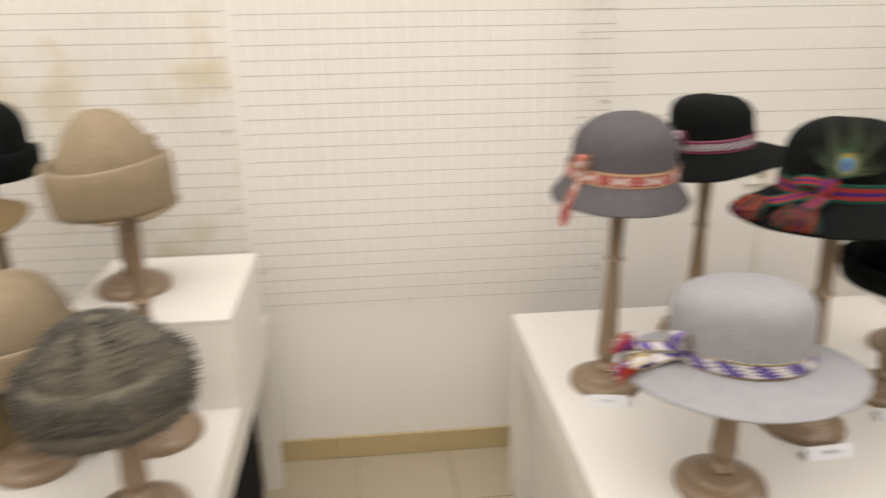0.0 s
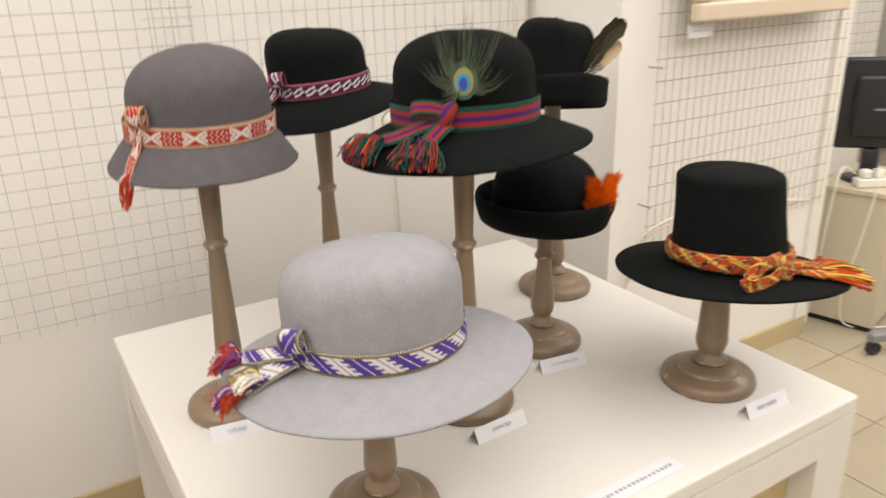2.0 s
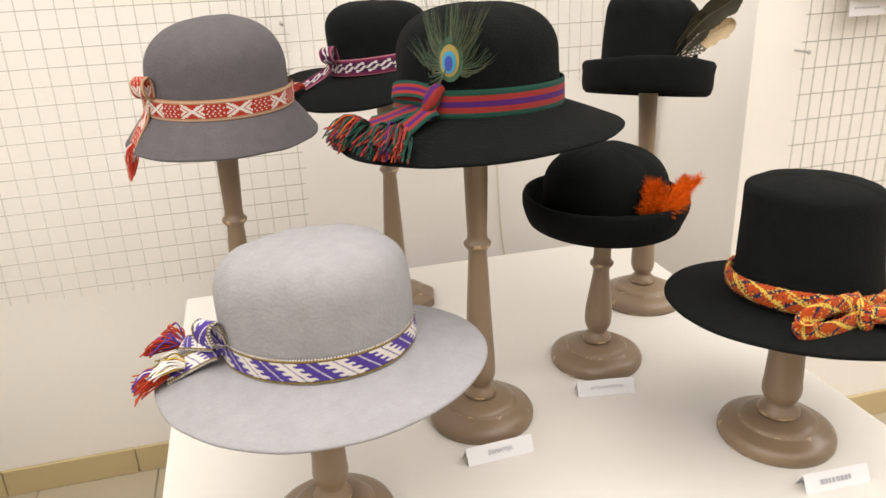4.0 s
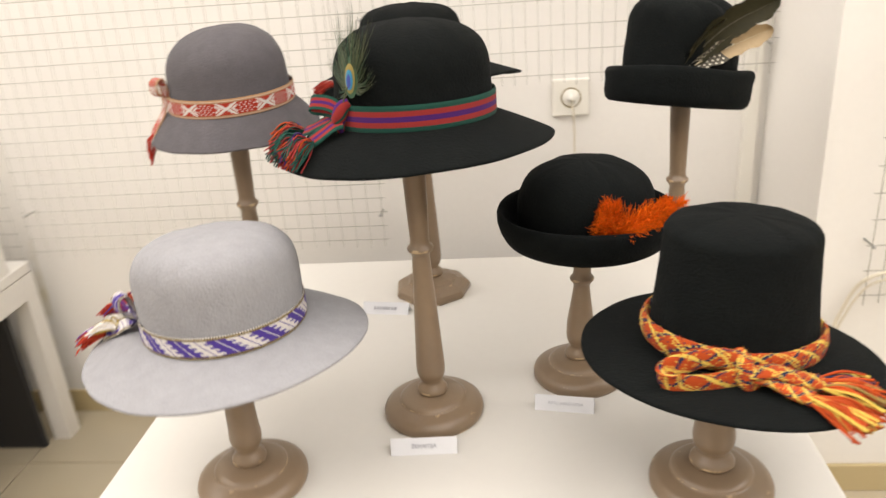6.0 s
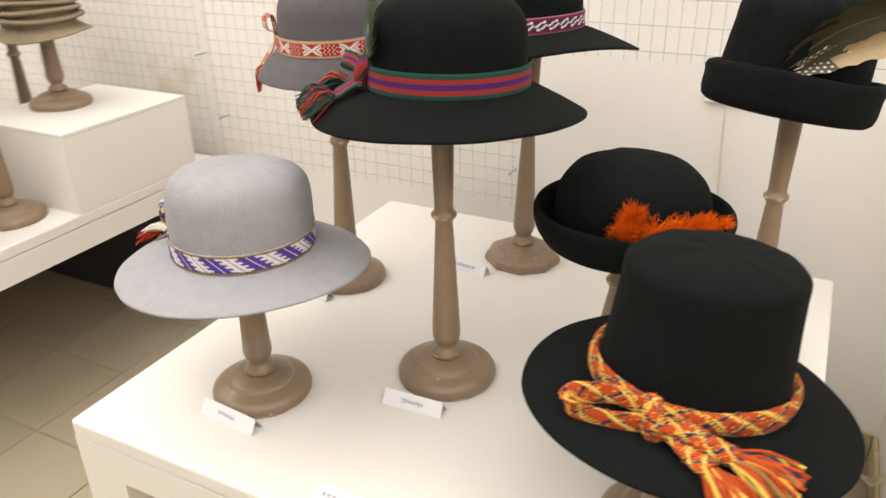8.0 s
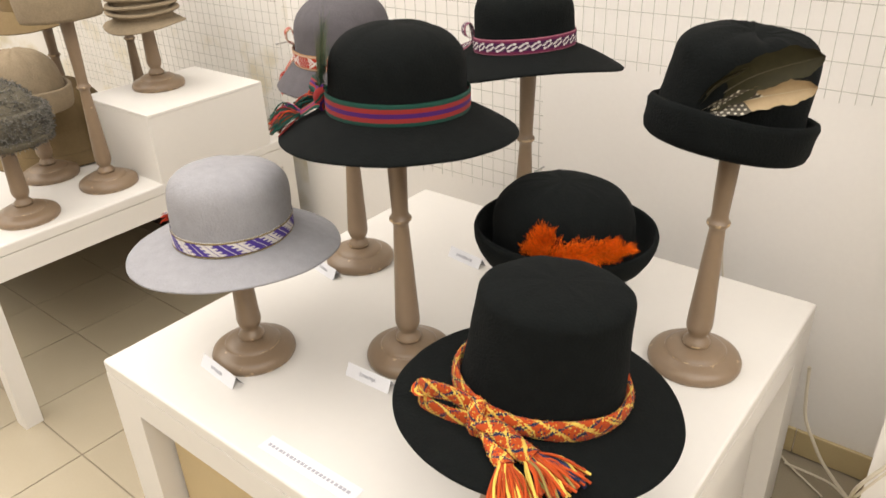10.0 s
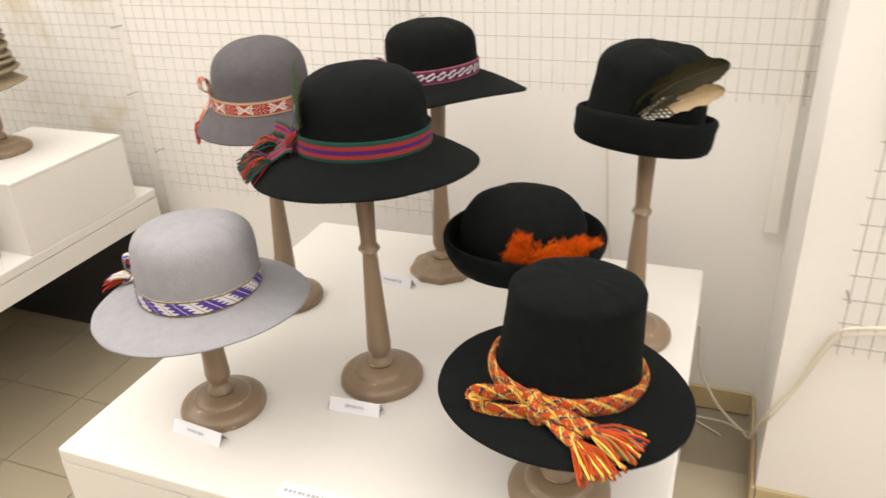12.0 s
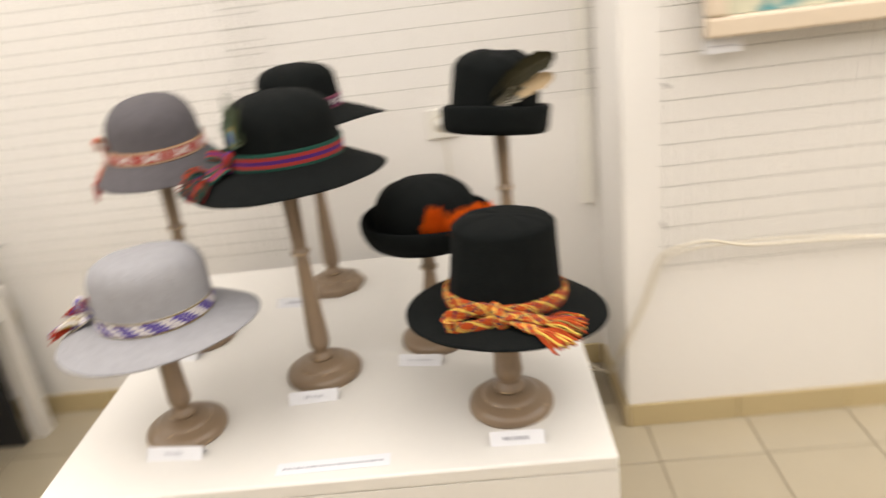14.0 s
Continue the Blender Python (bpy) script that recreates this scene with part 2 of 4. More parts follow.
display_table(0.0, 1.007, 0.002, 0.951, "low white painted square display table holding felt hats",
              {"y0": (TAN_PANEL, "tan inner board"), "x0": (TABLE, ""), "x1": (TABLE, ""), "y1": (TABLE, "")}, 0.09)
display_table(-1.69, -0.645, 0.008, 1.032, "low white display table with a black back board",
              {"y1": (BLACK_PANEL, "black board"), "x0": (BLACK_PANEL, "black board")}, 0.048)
riser = thing("display_box", -0.818, 0.752, TOP, "plain white painted box raising a hat on the table", "box")
part("side", box_bm(-0.172, 0.172, -0.198, 0.198, 0.0005, 0.192, 0.0), TABLE, riser, smooth=False)
part("lid", box_bm(-0.1723, 0.1723, -0.1983, 0.1983, 0.1921, 0.202, 0.002), TABLE, riser, smooth=False)


# ---- wire panels ----
def wire_panel(x0, x1, z0, z1, y, cell_x, cell_z, mat, label, r=0.0014, clips=()):
    p = thing("wire_panel", x0, y, z0, label, "wire panel", "wall wire panels")
    up, across = bmesh.new(), bmesh.new()
    w, h = x1 - x0, z1 - z0
    tube(up, [Vector((0, 0, -0.02)), Vector((0.0006, 0, h * 0.5)), Vector((0, 0, h))], r, 5)
    tube(across, [Vector((-0.01, 0, 0)), Vector((w * 0.5, 0, 0.0012)), Vector((w + 0.01, 0, 0))], r, 5)
    first = part("wire", up, mat, p)
    second = part("wire", across, mat, p)
    n, k = int(round(w / cell_x)), int(round(h / cell_z))
    for i in range(n + 1):
        o = first if i == 0 else first.copy()
        if i:
            scene.collection.objects.link(o)
        o.location = (i * w / n, 0.0, random.uniform(-0.004, 0.004))
    for i in range(k + 1):
        o = second if i == 0 else second.copy()
        if i:
            scene.collection.objects.link(o)
        o.location = (random.uniform(-0.003, 0.003), -2.1 * r, i * h / k)
    for cx, cz in clips:
        bm = bmesh.new()
        bmesh.ops.create_uvsphere(bm, u_segments=10, v_segments=6, radius=0.0045, matrix=Matrix.Translation((cx - x0, -0.006, cz - z0)))
        tube(bm, [Vector((cx - x0, -0.004, cz - z0)), Vector((cx - x0, 0.035, cz - z0))], 0.0025, 6)
        part("clip", bm, CLIP, p, "small steel clip")
    return p


wire_panel(-0.66, 0.272, 0.520, 2.3, 1.088, 0.036, 0.036, WIRE, "pale wire mesh panel hung before the cream wall", 0.0009, ((0.268, 0.585), (0.268, 0.95), (0.268, 1.05), (-0.655, 0.62)))
wire_panel(0.19, 1.165, 0.905, 2.3, 1.080, 0.0275, 0.053, WIRE, "pale wire mesh panel hung high before the wall", 0.0009, ((1.16, 0.95), (1.16, 1.4)))
wire_panel(-2.2, -0.70, 0.50, 2.3, 1.088, 0.036, 0.036, WIRE, "pale wire mesh panel on the stained wall", 0.0009, ((-0.71, 1.0), (-0.71, 0.8)))
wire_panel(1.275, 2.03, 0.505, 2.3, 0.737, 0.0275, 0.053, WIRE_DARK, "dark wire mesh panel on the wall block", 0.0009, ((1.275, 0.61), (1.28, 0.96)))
wire_panel(2.4, 4.25, 0.7, 2.3, 1.86, 0.06, 0.053, WIRE, "wire mesh panel on the office wall", 0.0012)
flat_trunk = tagged(flat_box("cable_trunking", 1.128, 1.160, 1.105, 1.1245, 0.56, 2.69, PLASTIC, None, 0.002), "narrow white plastic cable trunking down the wall", "trunking")
flat_box("edge_strip", 2.045, 2.103, 0.7625, 0.7715, 0.0, 2.69, PLASTIC, bpy.data.objects["wall_step"], 0.002, "white corner strip")



# ---- hat stands ----
def hat_stand(x, y, top, ring, label, fat=1.0, base=0.080, z=TOP, sides=56, lean=(0, 0)):
    """A turned wooden stand: stepped round (or faceted) foot, neck, swelling shaft and, on the tall ones, a ring. Its edges are rubbed."""
    s = thing("hat_stand", x, y, z, label, "hat stand", "turned hat stands", rz=37 * x + 91 * y)
    b = base
    foot = [(0, 0), (b - 0.002, 0), (b, 0.004), (b, 0.010), (b * 0.97, 0.016), (b * 0.86, 0.022), (b * 0.70, 0.026), (b * 0.66, 0.0275), (b * 0.655, 0.0285), (b * 0.63, 0.0315),
            (b * 0.55, 0.0345), (b * 0.40, 0.037), (b * 0.30, 0.0385), (0, 0.0385)]
    rub_edges(part("foot", lathe(foot, sides), [STAND, STAND_RUB], s, smooth=sides > 20), ((0.0268, 0.0292), (0.0, 0.0035)))
    f = fat
    neck = [(0, 0.038), (0.0225 * f, 0.0385), (0.0238 * f, 0.042), (0.0236 * f, 0.0445), (0.021 * f, 0.049), (0.0165 * f, 0.054), (0.015 * f, 0.058), (0.0185 * f, 0.063), (0.0215 * f, 0.072), (0.0222 * f, 0.080)]
    if ring:
        neck += [(0.0215 * f, 0.10), (0.0135, ring - 0.022), (0.0128, ring - 0.012), (0.015, ring - 0.007), (0.0185, ring - 0.003), (0.0192, ring),
                 (0.0185, ring + 0.002), (0.0145, ring + 0.006), (0.0138, ring + 0.014), (0.0152, ring + 0.06), (0.019, top - 0.004), (0.018, top), (0, top)]
    else:
        neck += [(0.021 * f, 0.092), (0.0175 * f, top * 0.7 + 0.02), (0.0165 * f, top - 0.002), (0, top)]
    shaft = part("shaft", lathe(neck, 28), [STAND, STAND_RUB], s)
    rub_edges(shaft, ((0.0415, 0.046), (ring - 0.0035, ring + 0.0025) if ring else (9, 9)))
    if lean != (0, 0):
        turn = Matrix.Rotation(-math.radians(37 * x + 91 * y), 2)
        way = turn @ Vector(lean)
        for v in shaft.data.vertices:
            v.co.x, v.co.y = v.co.x + way.x * (v.co.z - 0.038), v.co.y + way.y * (v.co.z - 0.038)
    return s


def rub_edges(ob, bands):
    """Gives the faces at these heights the rubbed paint."""
    for f in ob.data.polygons:
        if any(lo <= f.center.z <= hi for lo, hi in bands):
            f.material_index = 1


# ---- hats ----
D = math.radians


def two_fold(th, a, b):
    return a * math.cos(2 * th) + b * math.sin(2 * th)


def crown_line(r0, r1, h, shoulder, n):
    """(r, z) from the top's middle down to the brim: a rounded shoulder over a straight side."""
    zc, out = h * shoulder, []
    for i in range(17):
        a = math.pi / 2 * i / 16
        out.append((r1 * math.sin(a) ** (2 / n), zc + (h - zc) * max(math.cos(a), 0) ** (2 / n)))
    for i in range(1, 9):
        k = i / 8
        out.append((r1 + (r0 - r1) * k ** 1.3, zc * (1 - k)))
    return out


def radius_at(line, z):
    for (ra, za), (rb, zb) in zip(line, line[1:]):
        if za >= z >= zb and za > zb:
            return ra + (rb - ra) * (za - z) / (za - zb)
    return line[-1][0]


def crown_warp(line, oval=(0, 0), lean=(0, 0), slope=(0, 0)):
    """How the blocked crown departs from a turned shape: oval in plan, leaning, its top sloping."""
    h = line[0][1]

    def warp(th, r, z):
        r *= 1 + two_fold(th, *oval)
        x, y = r * math.cos(th), r * math.sin(th)
        return Vector((x + lean[0] * z, y + lean[1] * z, z + z / h * (slope[0] * x + slope[1] * y)))
    return warp


def felt_hat(name, x, y, z, mat, crown, label, tilt=(0, 0), wob=0.0014, seed=0, dent=None, group="felt hats on stands", warp=None):
    """The thing and its crown. tilt: its slope along x and along y."""
    h = new(name)
    h.matrix_basis = pose(x, y, z, math.degrees(math.atan(tilt[1])), -math.degrees(math.atan(tilt[0])), 0)
    tagged(h, label, "hat", group)
    warp = warp or crown_warp(crown)
    n = 96
    bm = bmesh.new()
    rows = []
    for r, zz in crown:
        row = []
        for j in range(n):
            t = 2 * math.pi * j / n
            w = wob * (noise.noise(Vector((2.2 * math.cos(t) + 7 * seed, 2.2 * math.sin(t), 12 * zz))) + 0.35 * noise.noise(Vector((7 * math.cos(t), 7 * math.sin(t) + 5 * seed, 45 * zz)))) * min(1.0, r / 0.03)
            p = warp(t, r + w, zz + 1.2 * w)
            if dent:
                p.z -= dent(p.x, p.y, zz)
            row.append(p)
        rows.append(row)
    grid_mesh(bm, rows)
    bmesh.ops.remove_doubles(bm, verts=bm.verts[:], dist=2e-4)
    bmesh.ops.recalc_face_normals(bm, faces=bm.faces[:])
    part("crown", bm, mat, h)
    return h


def ring_body(name, hat, mat, section, label="", n=112):
    """A closed ring: section(th) gives the loop of (r, z) at that angle."""
    loops = [[Vector((r * math.cos(2 * math.pi * j / n), r * math.sin(2 * math.pi * j / n), z)) for r, z in section(2 * math.pi * j / n)] for j in range(n)]
    bm = bmesh.new()
    grid_mesh(bm, loops + [loops[0]])
    bmesh.ops.remove_doubles(bm, verts=bm.verts[:], dist=1e-5)
    bmesh.ops.recalc_face_normals(bm, faces=bm.faces[:])
    return part(name, bm, mat, hat, label)


def flat_brim(hat, mat, r0, r1, drop, wave=(0, 0), lift=(0, 0), oval=(0, 0), edge_oval=(0, 0), curl=0.0, seed=0):
    """A felt brim: drop to its edge, a two-fold wave, a one-sided lift, an oval edge. Gives back lay(degrees, s, up), the point that far out on it."""
    def top(th, s):
        a = r0 * (1 + two_fold(th, *oval)) - 0.003
        b = r1 * (1 + two_fold(th, *edge_oval)) + 0.0012 * noise.noise(Vector((3 * math.cos(th), 3 * math.sin(th), seed)))
        z = 0.005 * (1 - s) ** 3 + drop * s ** 1.4 + s ** 1.5 * (two_fold(th, *wave) + lift[0] * math.cos(th) + lift[1] * math.sin(th)) + curl * max(0, s - 0.8) ** 2 * 25
        return a + (b - a) * s, z + 0.0016 * s * noise.noise(Vector((2.5 * math.cos(th), 2.5 * math.sin(th), seed + 4)))

    def section(th):
        up = [top(th, s) for s in (0, 0.08, 0.2, 0.35, 0.5, 0.65, 0.8, 0.9, 0.96, 1.0)]
        r, z = up[-1]
        return up + [(r + 0.0015, z - 0.0012), (r + 0.0013, z - 0.003)] + [(a - 0.0002, b - 0.0042) for a, b in up[::-1]]

    def lay(deg, s, up=0.0015):
        r, z = top(D(deg), s)
        return Vector((r * math.cos(D(deg)), r * math.sin(D(deg)), z + up))

    ring_body("brim", hat, mat, section, n=144)
    return lay


# ---- woven bands ----
def weave_of(text):
    return [row for row in text.split()]


RED_WEAVE = weave_of("""
ssssssssssssssssssssssssss
tttttttttttttttttttttttttt
ssssssssssssssssssssssssss
wwrrrrrrrrrrwwrrrrrrrrrrrr
rwwwrrrrrrwwwrrrwrrwrrwrrr
wrwwwrrrrwwwrwrrrrrrrrrrrr
wwrwwwrrwwwrwwrwrrwrrwrrwr
rwwrwwwwwwrwwrrrrrrrrrrrrr
rrwwrwwwwrwwrrrrwrrwrrwrrr
rwwrwwwwwwrwwrrrrrrrrrrrrr
wwrwwwrrwwwrwwrwrrwrrwrrwr
wrwwwrrrrwwwrwrrrrrrrrrrrr
rwwwrrrrrrwwwrrrwrrwrrwrrr
wwrrrrrrrrrrwwrrrrrrrrrrrr
ssssssssssssssssssssssssss
tttttttttttttttttttttttttt
ssssssssssssssssssssssssss""")


def comb_weave(edge, dark, light, rows=15, period=32):
    """Slanting light and dark fields, each with a thin line through it and comb teeth at its borders."""
    out = []
    for i in range(rows):
        row = ""
        for j in range(period):
            u = (j - i) % period
            reach = 4 if i % 4 in (0, 1) else 0
            on = 12 - reach <= u < 22 + reach
            if u == 1:
                on = True
            if u == 17:
                on = False
            row += light if on else dark
        out.append(row)
    return edge + out + edge[::-1]


PURPLE_WEAVE = comb_weave(["wk" * 16, "oo" * 16, "ok" * 16], "p", "w")
BURGUNDY_WEAVE = weave_of("""
mmmmmmmmmmmmmmmm
bbbbbbbbbbbbbbbb
bbbbbbbbbbbbbbbb
vvvvvwwvvvvvvwwv
vvvwwwwvvvvwwwwv
vvwwvvvvvvwwvvvv
vwwvvvwwvwwvvvww
wwvvvwwvwwvvvwwv
vvvvwwvvvvvvwwvv
vwwwwvvvvwwwwvvv
vwwvvvvvvwwvvvvv
bbbbbbbbbbbbbbbb
bbbbbbbbbbbbbbbb
mmmmmmmmmmmmmmmm""")
STRIPE_WEAVE = weave_of("g\ng\ng\nc\nc\nc\nv\nv\nv\nc\nc\nc\ng\ng\ng")
INK_OF = {"t": yarn("rose_yarn", (0.52, 0.36, 0.27)), "s": Y_TAN, "r": Y_RED, "w": Y_WHITE, "k": Y_BLACK, "o": Y_OLIVE, "p": Y_PURPLE, "b": Y_BURG, "m": yarn("mauve_yarn", (0.33, 0.12, 0.16)),
          "v": yarn("plum_yarn", (0.055, 0.015, 0.055)), "g": Y_GREEN, "c": Y_CRIM}
INK_OF_STRIPE = dict(INK_OF, v=Y_VIOLET)


def ribbon(name, parent, line, across, width, weave, inks, cell, thick=0.0012, label=""):
    """A woven ribbon along a line of points. across(i): the unit way over its width at point i. Each thread cell takes its yarn's colour."""
    keys = sorted({c for row in weave for c in row})
    length = [0.0]
    for a, b in zip(line, line[1:]):
        length.append(length[-1] + (b - a).length)
    steps = max(4, int(length[-1] / cell))
    pts, ways = [], []
    k = 0
    for s in range(steps + 1):
        d = length[-1] * s / steps
        while k < len(line) - 2 and length[k + 1] < d:
            k += 1
        f = (d - length[k]) / max(1e-9, length[k + 1] - length[k])
        pts.append(line[k].lerp(line[k + 1], f))
        ways.append(across(k).lerp(across(k + 1), f).normalized())
    m = len(weave)
    rows = []
    for i in range(m + 1):
        v = 0.5 - i / m
        row = []
        for j, (p, w) in enumerate(zip(pts, ways)):
            d = pts[min(j + 1, steps)] - pts[max(j - 1, 0)]
            nrm = d.cross(w).normalized()
            row.append(p + w * (v * width) + nrm * thick * (0.9 if 0 < i < m else 0.0))
        rows.append(row)
    bm = bmesh.new()
    grid_mesh(bm, rows, False, lambda i, j: keys.index(weave[i][j % len(weave[i])]))
    back = [[p - (pts[min(j + 1, steps)] - pts[max(j - 1, 0)]).cross(ways[j]).normalized() * thick for j, p in enumerate(rows[i])] for i in (0, m)]
    lower, upper = back
    sheet = [[a.lerp(b, i / m) for a, b in zip(lower, upper)] for i in range(m + 1)]
    grid_mesh(bm, sheet[::-1], False, lambda i, j: keys.index(weave[m - 1 - i][j % len(weave[i])]))
    return part(name, bm, [inks[c] for c in keys], parent, label)


def on_ring(r, deg, z):
    return Vector((r * math.cos(D(deg)), r * math.sin(D(deg)), z))


def on_crown(line, warp):
    """on(degrees, z, out): the point at that height of the crown, out from its felt."""
    return lambda deg, z, out=0.0: warp(D(deg), radius_at(line, z) + out, z)


def hat_band(hat, crown, z0, z1, weave, inks, cell, start, label, warp, gap=0.0016):
    line, ways, n = [], [], 144
    for j in range(n + 1):
        t = start + 2 * math.pi * j / n
        zm = (z0 + z1) / 2
        r = max(radius_at(crown, zm), radius_at(crown, z0 + 0.1 * (z1 - z0))) + gap
        line.append(warp(t, r, zm))
        ways.append((warp(t, r, z1) - warp(t, r, z0)).normalized())
    return ribbon("hat_band", hat, line, lambda i: ways[i], z1 - z0, weave, inks, cell, label=label)


def tassel(parent, start, way, length, spread, count, mats, r=0.0009, sag=0.3, label="loose thread tassel", seed=1, bulge=1.0):
    """Loose threads fanning out from the end of a ribbon."""
    rng = random.Random(seed)
    bm = bmesh.new()
    way = Vector(way).normalized()
    side = way.cross(Vector((0, 0, 1))).normalized()
    for i in range(count):
        u = rng.uniform(-1, 1)
        a = Vector(start) + side * u * spread * 0.35 + Vector((0, 0, rng.uniform(-0.002, 0.003)))
        e = a + way * length * rng.uniform(0.75, 1.1) + side * u * spread * rng.uniform(0.5, 1.0) + Vector((0, 0, -sag * length * rng.uniform(0.2, 1.1)))
        mid = a.lerp(e, 0.5) + Vector((rng.uniform(-1, 1), rng.uniform(-1, 1), rng.uniform(0, 1.6) * bulge)) * 0.006
        # threads lie in bunches of one yarn
        bunch = int((u + 1) * 0.5 * len(mats) * 2.2 + rng.uniform(-0.7, 0.7)) % len(mats)
        tube(bm, smooth_path([a, mid, e], 4), r, 5, bunch)
    return part("tassel", bm, mats, parent, label)


def curl_loop(parent, on, deg, z, height, width, weave, inks, cell):
    """A ribbon end that rises from the band against the crown and curls outwards into an open loop."""
    line = smooth_path([on(deg, z, 0.003), on(deg + 1, z + height * 0.6, 0.006), on(deg + 2, z + height, 0.012), on(deg + 3, z + height * 0.88, 0.023),
                        on(deg + 4, z + height * 0.5, 0.021), on(deg + 5, z + height * 0.35, 0.006)], 6)
    side = ((on(deg + 8, z, 0) - on(deg - 8, z, 0)).normalized() * 0.85 - on_ring(0.5, deg, 0)).normalized()
    return ribbon("bow_loop", parent, line, lambda i: side, width, weave, inks, cell)


def flat_tail(parent, line, width, weave, inks, cell, label=""):
    """A ribbon end lying on the brim along a line."""
    line = [p + Vector((0, 0, 0.0055)) for p in smooth_path(line, 6)]
    ways = []
    for i in range(len(line)):
        d = line[min(i + 1, len(line) - 1)] - line[max(i - 1, 0)]
        w = Vector((0, 0, 1)).cross(d).normalized()
        ways.append((w * 0.8 + Vector((0, 0, 0.6 if w.y > 0 else -0.6))).normalized())
    ribbon("ribbon_tail", parent, line, lambda i: ways[i], width, weave, inks, cell, label=label)
    return line


TALL = "tall turned wooden hat stand in worn taupe paint"
SHORT = "short turned wooden hat stand in worn taupe paint"
hat_stand(0.217, 0.188, 0.25, 0, SHORT, 1.0, 0.0767)
hat_stand(0.842, 0.175, 0.235, 0, "stout short turned wooden hat stand in worn taupe paint", 1.2, 0.0786)
hat_stand(0.460, 0.352, 0.5, 0.281, TALL, 1.0, 0.0782)
hat_stand(0.131, 0.561, 0.5, 0.288, TALL, 1.0, 0.0760, lean=(0.019, 0.010))
hat_stand(0.420, 0.786, 0.5, 0.278, "tall turned wooden hat stand with a faceted foot", 1.0, 0.0790, sides=9, lean=(0.010, 0.022))
hat_stand(0.883, 0.635, 0.47, 0.269, TALL, 1.0, 0.0800, lean=(0.008, 0.070))
hat_stand(0.696, 0.449, 0.275, 0.178, SHORT, 1.0, 0.0756, lean=(0.03, 0.01))

# light grey hat, purple and white band
c = crown_line(0.1037, 0.1054, 0.123, 0.4292, 3.4126)
warp = crown_warp(c, (0.0029, -0.0511), (0.0052, 0.0518), (0.0252, -0.1026))
hat = felt_hat("grey_hat", 0.2221, 0.1890, 0.7752, FELT_GREY, c, "light grey wide-brimmed felt hat with a purple woven band", (0.0247, -0.0137), seed=1, warp=warp)
on = on_crown(c, warp)
lay = flat_brim(hat, FELT_GREY, 0.1037, 0.1837, -0.0237, (0.0024, -0.003), (0.0035, -0.0129), (0.0029, -0.0511), (-0.009, -0.0386), seed=1)
hat_band(hat, c, 0.003, 0.031, PURPLE_WEAVE, INK_OF, 0.0016, D(200), "purple and white woven band with corded edges", warp)
curl_loop(hat, on, 193, 0.014, 0.044, 0.026, PURPLE_WEAVE, INK_OF, 0.0016)
tail = flat_tail(hat, [on(192, 0.016, 0.004), lay(186, 0.22, 0.010), lay(181, 0.5, 0.005), lay(179, 0.80, 0.003)], 0.027, PURPLE_WEAVE, INK_OF, 0.0016)
tassel(hat, tail[-1], on_ring(1, 186, 0), 0.036, 0.018, 90, [Y_RED, Y_ORANGE, Y_RED, Y_PURPLE, Y_WHITE], seed=11, sag=0.45)
tassel(hat, tail[-6], on_ring(1, 170, 0), 0.034, 0.020, 70, [Y_WHITE, Y_YELLOW, Y_WHITE, Y_OLIVE], seed=13, sag=0.1)
tail = flat_tail(hat, [on(190, 0.022, 0.006), lay(178, 0.3, 0.018), lay(166, 0.55, 0.014), lay(161, 0.68, 0.012)], 0.022, PURPLE_WEAVE, INK_OF, 0.0016)
tassel(hat, tail[-1], on_ring(1, 158, 0), 0.034, 0.024, 110, [Y_RED, Y_PURPLE, Y_PURPLE, Y_WHITE, Y_ORANGE], seed=12, sag=0.15, bulge=1.6)

# black hat, striped band and peacock feather
c = crown_line(0.1085, 0.1038, 0.1295, 0.4377, 2.6065)
warp = crown_warp(c, (-0.0011, 0.012), (0.0036, 0.0047), (-0.0164, 0.0043))
hat = felt_hat("black_hat", 0.4685, 0.3558, 0.9883, FELT_BLACK, c, "black wide-brimmed felt hat with a striped band and peacock feather", (0.006, -0.0431), seed=3, warp=warp)
on = on_crown(c, warp)
lay = flat_brim(hat, FELT_BLACK, 0.1085, 0.1833, -0.0325, (0.0016, -0.002), (0.0043, -0.004), (-0.0011, 0.012), (0.0088, 0.0082), seed=3)
hat_band(hat, c, 0.003, 0.036, STRIPE_WEAVE, INK_OF_STRIPE, 0.004, D(226), "green, crimson and violet striped woven band", warp)
knot = bmesh.new()
tube(knot, smooth_path([on(230, 0.039, 0.002), on(227, 0.034, 0.008), on(224, 0.020, 0.011), on(221, 0.004, 0.006)], 6), lambda u: 0.006 + 0.004 * math.sin(math.pi * u), 15)
for i, f in enumerate(knot.faces):
    f.material_index = (0, 1, 1, 1, 2, 2, 1, 1, 1, 0, 1, 2, 2, 1, 0)[i % 15]
part("knot", knot, [Y_GREEN, Y_CRIM, Y_VIOLET], hat, "tied striped knot")
loop = smooth_path([on(227, 0.030, 0.010), on(218, 0.038, 0.017), on(211, 0.040, 0.028), on(207, 0.038, 0.033), on(208, 0.033, 0.030), on(214, 0.030, 0.015), on(224, 0.026, 0.010)], 6)
ribbon("bow_loop", hat, loop, lambda i: Vector((0.25, 0.3, 0.92)).normalized(), 0.019, STRIPE_WEAVE, INK_OF_STRIPE, 0.004)
BRIGHT = [Y_GREEN, Y_CRIM, Y_ORANGE, Y_GREEN, Y_VIOLET, Y_CRIM]
